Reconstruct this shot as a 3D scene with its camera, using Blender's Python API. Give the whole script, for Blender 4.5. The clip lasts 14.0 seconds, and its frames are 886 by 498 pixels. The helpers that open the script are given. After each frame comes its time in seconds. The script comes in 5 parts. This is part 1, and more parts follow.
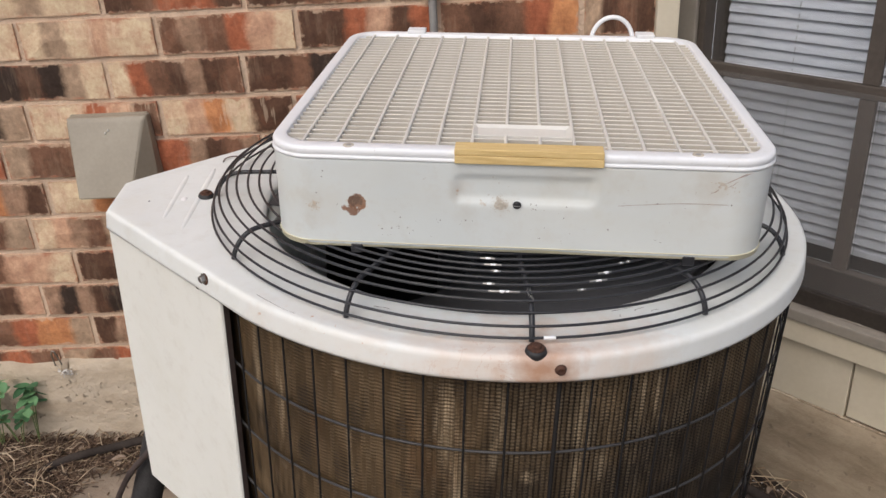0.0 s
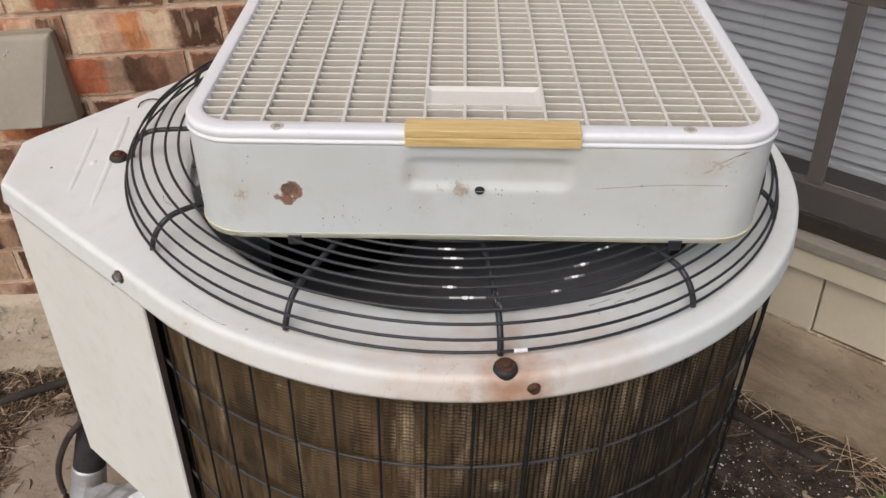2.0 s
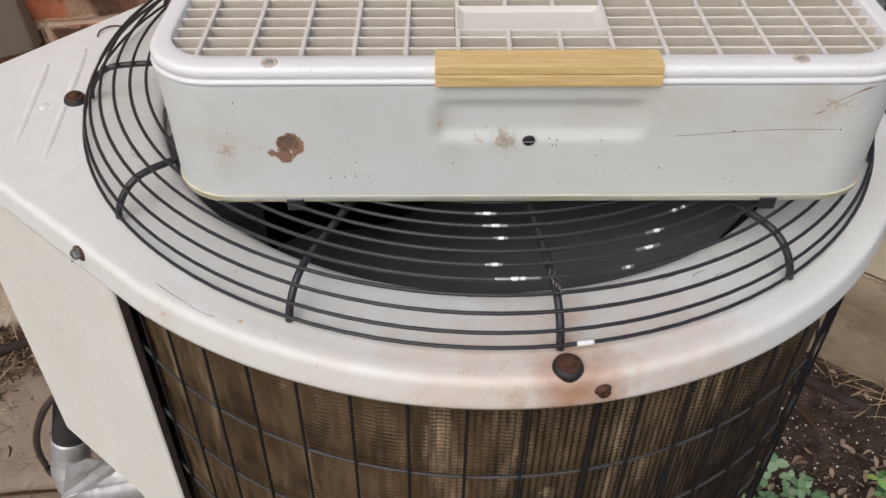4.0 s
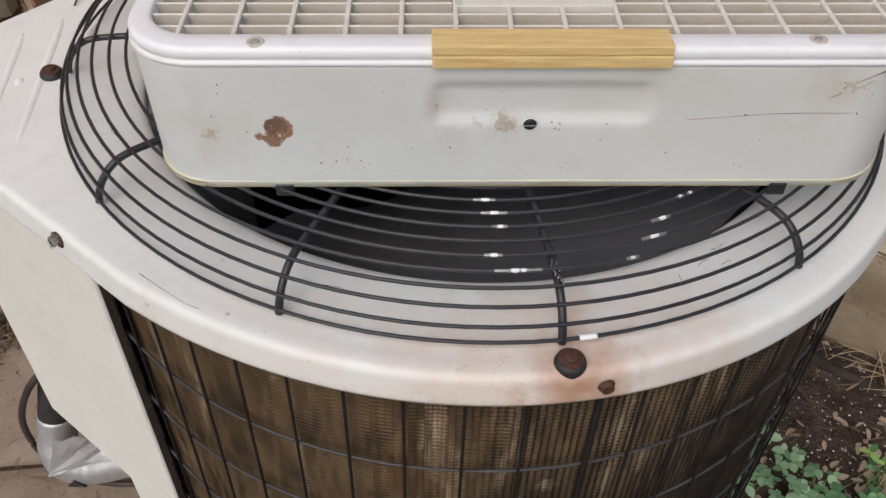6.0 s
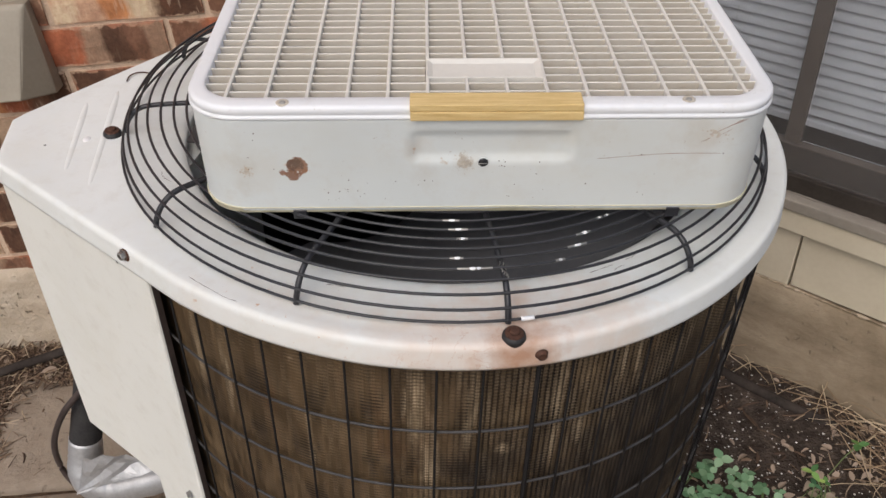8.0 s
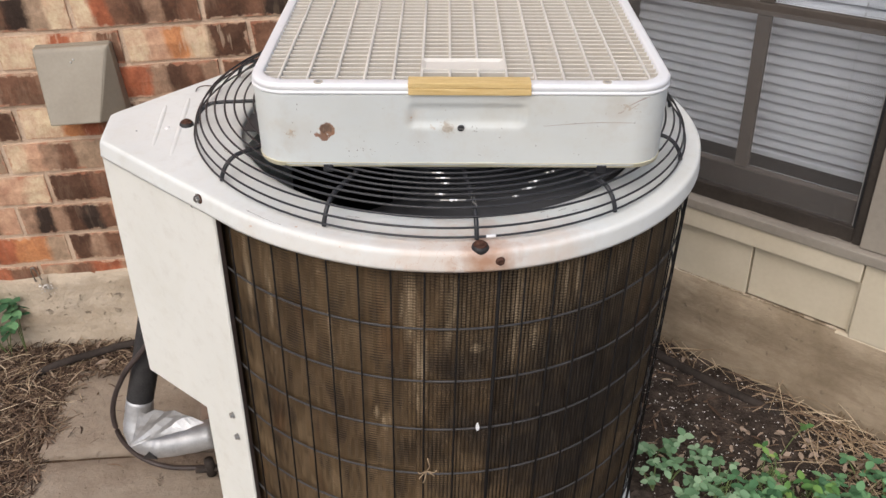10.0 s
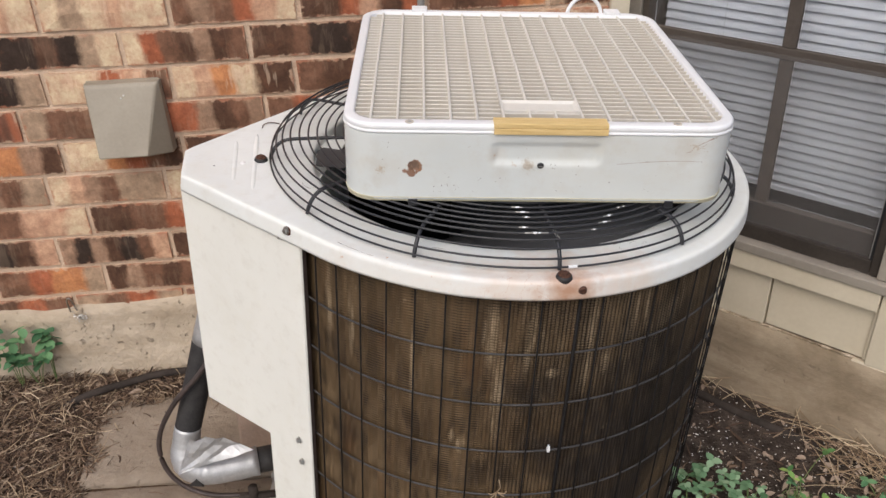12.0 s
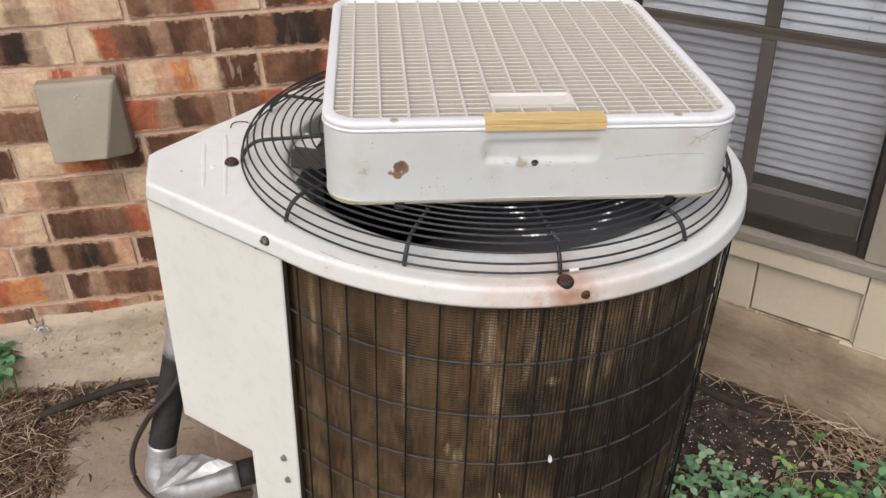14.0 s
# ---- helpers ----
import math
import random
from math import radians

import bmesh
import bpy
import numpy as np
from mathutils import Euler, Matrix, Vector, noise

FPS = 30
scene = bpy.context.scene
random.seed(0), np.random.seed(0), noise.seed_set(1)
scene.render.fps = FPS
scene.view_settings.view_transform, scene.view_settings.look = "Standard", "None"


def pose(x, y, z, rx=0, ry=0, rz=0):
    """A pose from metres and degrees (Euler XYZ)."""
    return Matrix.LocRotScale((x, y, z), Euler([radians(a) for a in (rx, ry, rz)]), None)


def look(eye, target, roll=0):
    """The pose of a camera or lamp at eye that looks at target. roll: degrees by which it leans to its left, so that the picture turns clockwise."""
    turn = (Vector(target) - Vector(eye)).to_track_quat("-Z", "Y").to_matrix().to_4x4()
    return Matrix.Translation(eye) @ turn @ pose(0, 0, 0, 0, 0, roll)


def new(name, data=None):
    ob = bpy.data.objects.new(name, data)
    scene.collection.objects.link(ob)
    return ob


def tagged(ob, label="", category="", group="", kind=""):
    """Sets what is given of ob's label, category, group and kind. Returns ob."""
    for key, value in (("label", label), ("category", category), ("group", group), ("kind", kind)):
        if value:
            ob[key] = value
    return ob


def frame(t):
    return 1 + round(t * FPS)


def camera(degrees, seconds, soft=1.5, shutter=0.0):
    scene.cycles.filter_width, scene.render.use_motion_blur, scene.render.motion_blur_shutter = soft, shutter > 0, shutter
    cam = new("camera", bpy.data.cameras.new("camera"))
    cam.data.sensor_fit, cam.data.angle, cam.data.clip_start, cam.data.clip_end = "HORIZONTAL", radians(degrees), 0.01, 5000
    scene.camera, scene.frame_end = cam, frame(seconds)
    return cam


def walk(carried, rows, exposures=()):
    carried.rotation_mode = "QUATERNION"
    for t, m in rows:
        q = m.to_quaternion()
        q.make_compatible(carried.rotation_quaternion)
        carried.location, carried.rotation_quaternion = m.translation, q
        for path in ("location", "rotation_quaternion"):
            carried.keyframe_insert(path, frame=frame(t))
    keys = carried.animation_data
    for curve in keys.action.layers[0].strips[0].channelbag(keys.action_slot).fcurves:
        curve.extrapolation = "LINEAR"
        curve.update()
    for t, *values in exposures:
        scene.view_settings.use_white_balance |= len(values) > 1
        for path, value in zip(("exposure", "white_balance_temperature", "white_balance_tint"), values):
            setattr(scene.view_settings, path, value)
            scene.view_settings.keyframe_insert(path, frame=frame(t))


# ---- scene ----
cam = camera(55.5, 14.0)
PATH = [
    (0, (0.022, -1.042, 1.28), (-0.051, 0.752, 0.399), -3.1),
    (0.5, (0.02, -0.994, 1.285), (-0.034, 0.774, 0.351), -2.8),
    (1, (-0.006, -0.94, 1.3), (-0.027, 0.781, 0.281), -2.4),
    (1.5, (-0.028, -0.901, 1.323), (-0.038, 0.767, 0.221), -3.0),
    (2, (0.026, -0.877, 1.329), (0.043, 0.744, 0.157), -3.4),
    (2.5, (0.011, -0.851, 1.323), (0.03, 0.725, 0.092), -4.0),
    (3, (0.007, -0.808, 1.318), (0.017, 0.729, 0.039), -4.5),
    (3.5, (0.001, -0.764, 1.284), (0.004, 0.733, -0.043), -4.7),
    (3.7, (-0.006, -0.751, 1.272), (0.014, 0.755, -0.044), -4.5),
    (5.8, (-0.009, -0.698, 1.265), (0.04, 0.727, -0.137), -3.5),
    (6, (-0.01, -0.703, 1.266), (0.04, 0.735, -0.124), -3.6),
    (6.5, (-0.01, -0.726, 1.291), (0.052, 0.727, -0.082), -3.5),
    (7, (-0.005, -0.768, 1.316), (0.065, 0.709, -0.03), -3.3),
    (7.2, (0.003, -0.78, 1.32), (0.069, 0.708, -0.015), -3.5),
    (9.3, (-0.022, -1.117, 1.387), (0.087, 0.543, 0.278), -2.9),
    (9.5, (-0.01, -1.147, 1.387), (0.093, 0.518, 0.285), -2.8),
    (10, (0.007, -1.199, 1.379), (0.06, 0.477, 0.29), -3.3),
    (10.5, (-0.012, -1.209, 1.394), (0.05, 0.473, 0.314), -3.0),
    (11, (-0.046, -1.219, 1.409), (0.033, 0.468, 0.338), -2.7),
    (11.5, (-0.087, -1.22, 1.411), (0.011, 0.478, 0.358), -2.3),
    (12, (-0.137, -1.242, 1.415), (-0.01, 0.47, 0.389), -1.9),
    (12.5, (-0.141, -1.239, 1.434), (0.009, 0.486, 0.432), -1.9),
    (13, (-0.141, -1.184, 1.419), (0.019, 0.532, 0.404), -2.5),
    (13.5, (-0.16, -1.154, 1.403), (0.03, 0.536, 0.35), -2.5),
    (14, (-0.164, -1.164, 1.405), (0.046, 0.516, 0.341), -2.4),
]
walk(cam, [(t, look(eye, target, roll)) for t, eye, target, roll in PATH],
     exposures=[(0, 0.19), (1, 0.14), (2, 0.13), (3.5, 0.09), (6, 0.04), (6.5, 0.01), (7, 0.03), (9.5, 0.32), (10, 0.36), (12, 0.32), (12.5, 0.27), (14, 0.31)])


# ---------------------------------------------------------------- light
world = bpy.data.worlds.new("world")
scene.world = world
world.use_nodes = True
wn, wl = world.node_tree.nodes, world.node_tree.links
sky = wn.new("ShaderNodeTexSky")
sky.sky_type = "NISHITA"
sky.sun_disc = False
sky.sun_elevation, sky.sun_rotation = radians(50), radians(204)
sky.air_density, sky.dust_density, sky.ozone_density = 1.0, 4.0, 1.0
wn["Background"].inputs["Strength"].default_value = 0.12
wl.new(sky.outputs["Color"], wn["Background"].inputs["Color"])

sun_data = bpy.data.lights.new("sun", "SUN")
sun_data.energy, sun_data.angle, sun_data.color = 1.03, radians(60), (1.0, 1.0, 0.99)
sun = new("sun", sun_data)
sun.matrix_world = look((-1.9, -4.3, 6.1), (0, 0, 0.5))


# ---------------------------------------------------------------- materials
class Nodes:
    """Short hand for building one node material."""

    def __init__(self, name):
        self.mat = bpy.data.materials.new(name)
        self.mat.use_nodes = True
        self.t = self.mat.node_tree
        self.b = self.t.nodes["Principled BSDF"]

    def add(self, kind, **inputs):
        n = self.t.nodes.new(kind)
        for k, v in inputs.items():
            self.put(n.inputs[k.replace("_", " ")], v)
        return n

    def put(self, socket, v):
        if isinstance(v, bpy.types.NodeSocket):
            self.t.links.new(v, socket)
        else:
            socket.default_value = v

    def coords(self, scale=(1, 1, 1), shift=None):
        m = self.add("ShaderNodeMapping", Vector=self.add("ShaderNodeTexCoord").outputs["Object"])
        m.inputs["Scale"].default_value = scale
        if shift is not None:
            self.put(m.inputs["Location"], shift)
        return m.outputs["Vector"]

    def noise(self, vec, scale, detail=4.0, rough=0.55, distort=0.0):
        return self.add("ShaderNodeTexNoise", Vector=vec, Scale=scale, Detail=detail, Roughness=rough, Distortion=distort).outputs["Fac"]

    def ramp(self, fac, stops):
        n = self.add("ShaderNodeValToRGB", Fac=fac)
        e = n.color_ramp.elements
        while len(e) < len(stops):
            e.new(0.5)
        for el, (pos, col) in zip(e, stops):
            el.position = pos
            el.color = (*col, 1) if len(col) == 3 else col
        return n.outputs["Color"]

    def mix(self, fac, a, b, blend="MIX"):
        n = self.t.nodes.new("ShaderNodeMix")
        n.data_type, n.blend_type = "RGBA", blend
        for i, v in ((0, fac), (6, a), (7, b)):
            if isinstance(v, tuple) and len(v) == 3:
                v = (*v, 1)
            self.put(n.inputs[i], v)
        return n.outputs[2]

    def maths(self, op, a, b=0.0, clamp=False):
        n = self.t.nodes.new("ShaderNodeMath")
        n.operation, n.use_clamp = op, clamp
        self.put(n.inputs[0], a)
        self.put(n.inputs[1], b)
        return n.outputs[0]

    def near(self, vec, centre, radius, spread=0.35):
        """1 at a place, falling to 0 at the radius, with a ragged edge."""
        d = self.t.nodes.new("ShaderNodeVectorMath")
        d.operation = "DISTANCE"
        self.put(d.inputs[0], vec)
        d.inputs[1].default_value = centre
        r = self.maths("DIVIDE", d.outputs["Value"], radius)
        r = self.maths("ADD", r, self.maths("MULTIPLY", self.maths("SUBTRACT", self.noise(vec, 60 / max(radius * 20, 1)), 0.5), spread * 4))
        return self.maths("SUBTRACT", 1.0, r, clamp=True)

    def rand(self):
        return self.add("ShaderNodeObjectInfo").outputs["Random"]

    def done(self, color, rough=0.6, bump=None, strength=0.3, dist=0.002, metal=0.0, spec=0.5):
        self.put(self.b.inputs["Base Color"], (*color, 1) if isinstance(color, tuple) and len(color) == 3 else color)
        self.put(self.b.inputs["Roughness"], rough)
        self.put(self.b.inputs["Metallic"], metal)
        self.put(self.b.inputs["Specular IOR Level"], spec)
        if bump is not None:
            bn = self.add("ShaderNodeBump", Height=bump, Strength=strength, Distance=dist)
            self.t.links.new(bn.outputs["Normal"], self.b.inputs["Normal"])
        return self.mat


def simple(name, a, b, scale=8.0, rough=0.6, fine=120.0, strength=0.2, dist=0.001, metal=0.0, spec=0.5, stretch=(1, 1, 1)):
    """Two tones that blend over a coarse and a fine noise."""
    n = Nodes(name)
    v = n.coords(stretch)
    big, small = n.noise(v, scale), n.noise(v, fine, 3)
    f = n.maths("ADD", n.maths("MULTIPLY", big, 0.75), n.maths("MULTIPLY", small, 0.35))
    return n.done(n.ramp(f, ((0.3, a), (0.75, b))), rough, small, strength, dist, metal, spec)


def ac_paint(name, dark, light):
    n = Nodes(name)
    v = n.coords()
    base = n.ramp(n.noise(v, 5), ((0.3, dark), (0.7, light)))
    dirt = n.ramp(n.noise(v, 38, 6, 0.7), ((0.52, (0, 0, 0)), (0.78, (1, 1, 1))))
    base = n.mix(n.maths("MULTIPLY", dirt, 0.22), base, (0.46, 0.40, 0.32))
    specks = n.ramp(n.noise(v, 420, 2), ((0.74, (0, 0, 0)), (0.80, (1, 1, 1))))
    base = n.mix(n.maths("MULTIPLY", specks, 0.35), base, (0.30, 0.25, 0.20))
    streak = n.noise(n.coords((22, 22, 3)), 3.0, 4)
    rust = n.near(v, (0.04, -0.38, 0.838), 0.12, 0.45)
    rust = n.maths("MULTIPLY", rust, n.ramp(streak, ((0.3, (0.3, 0.3, 0.3)), (0.65, (1, 1, 1)))), clamp=True)
    base = n.mix(n.maths("MULTIPLY", rust, 0.52), base, (0.62, 0.36, 0.22))
    for spot, size, share in (((-0.035, -0.383, 0.843), 0.075, 0.24), ((-0.09, -0.375, 0.830), 0.06, 0.12), ((0.105, -0.352, 0.847), 0.055, 0.22), ((0.02, -0.335, 0.846), 0.030, 0.30)):
        wash = n.maths("MULTIPLY", n.near(v, spot, size, 0.5), 1.4, clamp=True)
        base = n.mix(n.maths("MULTIPLY", wash, share), base, (0.66, 0.42, 0.27))
    aged = n.ramp(n.noise(v, 9, 7, 0.7), ((0.48, (0, 0, 0)), (0.70, (1, 1, 1))))
    base = n.mix(n.maths("MULTIPLY", aged, 0.20), base, (0.64, 0.60, 0.47))
    core = n.near(v, (0.028, -0.388, 0.832), 0.045, 0.4)
    base = n.mix(n.maths("MULTIPLY", core, 0.8), base, (0.42, 0.20, 0.10))
    crack = n.maths("ABSOLUTE", n.maths("SUBTRACT", n.noise(v, 34, 6, 0.65, 0.6), 0.5))
    crack = n.ramp(crack, ((0.004, (1, 1, 1)), (0.011, (0, 0, 0))))
    patch = n.maths("MULTIPLY", n.near(v, (-0.020, -0.395, 0.828), 0.070, 0.5), 1.6, clamp=True)
    base = n.mix(n.maths("MULTIPLY", n.maths("MULTIPLY", crack, patch), 0.42), base, (0.52, 0.27, 0.15))
    chips = n.ramp(n.noise(v, 130, 4, 0.6), ((0.66, (0, 0, 0)), (0.70, (1, 1, 1))))
    patch = n.maths("MULTIPLY", n.near(v, (-0.19, -0.345, 0.822), 0.09, 0.5), 2.0, clamp=True)
    base = n.mix(n.maths("MULTIPLY", n.maths("MULTIPLY", chips, patch), 0.8), base, (0.55, 0.32, 0.18))
    edge = n.near(v, (-0.18, -0.345, 0.82), 0.12, 0.6)
    base = n.mix(n.maths("MULTIPLY", edge, 0.2), base, (0.66, 0.46, 0.30))
    return n.done(base, n.ramp(n.noise(v, 30), ((0.3, (0.50,) * 3), (0.7, (0.66,) * 3))), n.noise(v, 300, 2), 0.08, 0.0006, spec=0.4)


def fan_plastic(name, dark, light, stained=False):
    n = Nodes(name)
    v = n.coords()
    base = n.ramp(n.noise(v, 6), ((0.3, dark), (0.7, light)))
    grime = n.ramp(n.noise(v, 26, 7, 0.72), ((0.55, (0, 0, 0)), (0.8, (1, 1, 1))))
    base = n.mix(n.maths("MULTIPLY", grime, 0.35), base, (0.52, 0.47, 0.40))
    specks = n.ramp(n.noise(v, 260, 2), ((0.73, (0, 0, 0)), (0.79, (1, 1, 1))))
    base = n.mix(n.maths("MULTIPLY", specks, 0.5), base, (0.30, 0.22, 0.16))
    if stained:
        for c, r, f, tone in (((-0.208, -0.255, 0.050), 0.030, 0.18, (0.50, 0.40, 0.29)),
                              ((-0.060, -0.26, 0.0740), 0.018, 0.28, (0.46, 0.34, 0.23)), ((-0.0165, -0.26, 0.056), 0.013, 0.3, (0.42, 0.37, 0.31)), ((0.19, -0.26, 0.083), 0.034, 0.3, (0.46, 0.38, 0.28)), ((0.07, -0.26, 0.095), 0.05, 0.3, (0.50, 0.45, 0.36))):
            base = n.mix(n.maths("MULTIPLY", n.near(v, c, r, 0.55), f), base, tone)
        for c, r, grow, tone in (((-0.1640, -0.26, 0.0525), 0.0150, 0.0, (0.62, 0.42, 0.30)), ((-0.1635, -0.26, 0.0540), 0.0110, 0.45, (0.24, 0.095, 0.040)), ((-0.1680, -0.26, 0.0455), 0.0080, 0.45, (0.20, 0.075, 0.032)), ((-0.1770, -0.26, 0.0475), 0.0040, 0.25, (0.24, 0.09, 0.04)), ((-0.1650, -0.26, 0.0555), 0.0090, 0.25, (0.085, 0.033, 0.018)),
                                 ((-0.0165, -0.26, 0.0570), 0.0125, 0.05, (0.41, 0.36, 0.30)), ((-0.0350, -0.26, 0.0575), 0.0100, -0.25, (0.50, 0.43, 0.35)), ((-0.0600, -0.26, 0.0700), 0.0080, -0.10, (0.50, 0.37, 0.27)), ((-0.2080, -0.26, 0.0490), 0.0150, -0.32, (0.52, 0.40, 0.28))):
            inside = n.near(v, c, r, 0.0)
            crumbs = n.maths("MULTIPLY", n.maths("ADD", n.maths("SUBTRACT", n.noise(v, 240, 5, 0.7), 0.5), grow * 0.4), n.maths("MULTIPLY", inside, 6.0, clamp=True))
            base = n.mix(n.ramp(n.maths("ADD", inside, n.maths("MULTIPLY", crumbs, 3.0)), ((0.45, (0, 0, 0)), (0.75, (0.92, 0.92, 0.92)))), base, tone)
        smudge = n.ramp(n.noise(v, 16, 6, 0.7), ((0.54, (0, 0, 0)), (0.74, (1, 1, 1))))
        base = n.mix(n.maths("MULTIPLY", smudge, 0.30), base, (0.47, 0.42, 0.35))
        film = n.ramp(n.noise(n.coords((1, 1, 2.5)), 4.5, 6, 0.65), ((0.45, (0, 0, 0)), (0.75, (1, 1, 1))))
        base = n.mix(n.maths("MULTIPLY", film, 0.30), base, (0.58, 0.54, 0.44))
    return n.done(base, 0.42, n.noise(v, 500, 2), 0.05, 0.0004)


def grid_plastic():
    n = Nodes("grille_plastic")
    v = n.coords()
    dust = n.ramp(n.noise(v, 7, 5, 0.65), ((0.35, (0, 0, 0)), (0.68, (1, 1, 1))))
    base = n.mix(dust, (0.59, 0.55, 0.485), (0.48, 0.43, 0.355))
    base = n.mix(n.maths("MULTIPLY", n.ramp(n.noise(v, 90, 4), ((0.5, (0, 0, 0)), (0.75, (1, 1, 1)))), 0.4), base, (0.45, 0.38, 0.29))
    return n.done(base, 0.55, n.noise(v, 400, 2), 0.1, 0.0004)


# pale worn strips on the coil: bearing in degrees, middle height, half height, half width
WORN = ((-137.0, 0.735, 0.085, 0.0075), (-130.5, 0.715, 0.060, 0.0065), (-115.5, 0.680, 0.070, 0.0040), (-99.2, 0.755, 0.060, 0.0125), (-97.0, 0.665, 0.105, 0.0105),
        (-90.8, 0.770, 0.040, 0.0065), (-82.0, 0.765, 0.035, 0.0055), (-78.5, 0.735, 0.100, 0.0065), (-68.3, 0.770, 0.045, 0.0050), (-65.6, 0.768, 0.040, 0.0045), (-86.0, 0.690, 0.010, 0.0120), (-91.5, 0.735, 0.055, 0.0060), (-104.0, 0.560, 0.020, 0.0080), (-74.0, 0.700, 0.030, 0.0050), (-106.2, 0.572, 0.014, 0.0060))


def coil_fins():
    """Brown grimy fins: smooth grime on one flank, toothed strips on the other, pale where the grime has worn off;
    light on the upper teeth and shade in the gaps are painted in.
    """
    n = Nodes("coil_fins")
    v = n.coords()
    at = n.add("ShaderNodeSeparateXYZ", Vector=v)
    ang = n.maths("ARCTAN2", at.outputs["Y"], at.outputs["X"])
    u, z = n.maths("MULTIPLY", ang, 0.374), at.outputs["Z"]
    flat = n.add("ShaderNodeCombineXYZ", X=u, Y=z, Z=0.0).outputs["Vector"]

    def stretched(sx, sy, scale, detail=4, rough=0.6):
        m = n.add("ShaderNodeMapping", Vector=flat)
        m.inputs["Scale"].default_value = (sx, sy, 1)
        return n.noise(m.outputs["Vector"], scale, detail, rough)

    base = n.ramp(stretched(9, 4, 1.0, 5), ((0.3, (0.054, 0.033, 0.017)), (0.5, (0.102, 0.066, 0.034)), (0.72, (0.162, 0.110, 0.060))))
    sooty = n.near(v, (0.19, -0.335, 0.56), 0.27, 0.5)
    base = n.mix(n.maths("MULTIPLY", sooty, 1.4, clamp=True), base, (0.030, 0.022, 0.016))
    # fin strips, each with its own run of teeth
    strip = n.maths("DIVIDE", u, 0.0056)
    number = n.add("ShaderNodeTexWhiteNoise", Vector=n.add("ShaderNodeCombineXYZ", X=n.maths("FLOOR", strip)).outputs["Vector"])
    phase = n.maths("MULTIPLY", number.outputs["Value"], 6.3)
    teeth = n.maths("SINE", n.maths("ADD", n.maths("MULTIPLY", z, 1450.0), n.maths("ADD", phase, n.maths("MULTIPLY", stretched(60, 40, 1.0, 3), 5.0))))
    teeth = n.maths("MULTIPLY_ADD", teeth, 0.5)
    teeth.node.inputs[2].default_value = 0.5
    gap = n.maths("ABSOLUTE", n.maths("SUBTRACT", n.maths("FRACT", strip), 0.5))
    gap = n.ramp(n.maths("ADD", gap, n.maths("MULTIPLY", n.maths("SUBTRACT", stretched(300, 420, 1.0, 2), 0.5), 0.35)), ((0.26, (0, 0, 0)), (0.40, (1, 1, 1))))
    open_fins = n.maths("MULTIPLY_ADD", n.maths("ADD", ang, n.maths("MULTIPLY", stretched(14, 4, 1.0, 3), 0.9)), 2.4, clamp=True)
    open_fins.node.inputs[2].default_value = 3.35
    # worn, pale strips
    worn = n.ramp(stretched(70, 4, 1.0, 5, 0.65), ((0.64, (0, 0, 0)), (0.76, (0.55, 0.55, 0.55))))
    ragged_edge = n.maths("MULTIPLY", n.maths("SUBTRACT", stretched(150, 45, 1.0, 5, 0.7), 0.5), 2.2)
    for bearing, zc, hh, hw in WORN:
        du = n.maths("DIVIDE", n.maths("SUBTRACT", u, radians(bearing) * 0.374), hw)
        dz = n.maths("DIVIDE", n.maths("SUBTRACT", z, zc), hh)
        d = n.maths("ADD", n.maths("MULTIPLY", du, du), n.maths("MULTIPLY", dz, dz))
        worn = n.maths("MAXIMUM", worn, n.maths("SUBTRACT", 1.0, n.maths("ADD", d, ragged_edge), clamp=True))
    worn = n.maths("MULTIPLY", worn, n.maths("ADD", n.maths("MULTIPLY", teeth, 0.75), 0.25))
    fine = n.ramp(stretched(640, 6, 1.0, 1), ((0.40, (0.35,) * 3), (0.60, (1, 1, 1))))
    base = n.mix(n.maths("MULTIPLY", n.maths("MULTIPLY", worn, fine), 0.85), base, (0.44, 0.335, 0.215))
    patch = n.ramp(stretched(46, 30, 1.0, 3), ((0.67, (0, 0, 0)), (0.74, (1, 1, 1))))
    base = n.mix(n.maths("MULTIPLY", patch, 0.5), base, (0.21, 0.155, 0.10))
    rustc = n.ramp(stretched(16, 5, 1.0, 4), ((0.58, (0, 0, 0)), (0.75, (1, 1, 1))))
    base = n.mix(n.maths("MULTIPLY", rustc, 0.45), base, (0.115, 0.050, 0.018))
    lines = n.maths("SINE", n.maths("ADD", n.maths("MULTIPLY", z, 1532.0), n.maths("MULTIPLY", stretched(8, 6, 1.0, 2), 9.0)))
    lines = n.ramp(n.maths("MULTIPLY", lines, n.maths("MULTIPLY", stretched(20, 7, 1.0, 4), 1.4)), ((0.0, (0.44,) * 3), (0.8, (0.62,) * 3)))
    base = n.mix(0.38, base, lines, "OVERLAY")
    column = n.ramp(stretched(120, 0.8, 1.0, 2, 0.5), ((0.36, (0.30,) * 3), (0.62, (0.66,) * 3)))
    base = n.mix(0.40, base, column, "OVERLAY")
    # shade in the gaps between the strips is painted near black
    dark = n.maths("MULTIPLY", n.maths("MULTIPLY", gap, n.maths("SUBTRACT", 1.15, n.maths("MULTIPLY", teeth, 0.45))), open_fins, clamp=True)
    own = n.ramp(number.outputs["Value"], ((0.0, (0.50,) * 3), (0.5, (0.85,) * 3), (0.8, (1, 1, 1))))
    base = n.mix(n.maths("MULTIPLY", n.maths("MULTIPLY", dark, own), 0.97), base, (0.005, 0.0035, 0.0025))
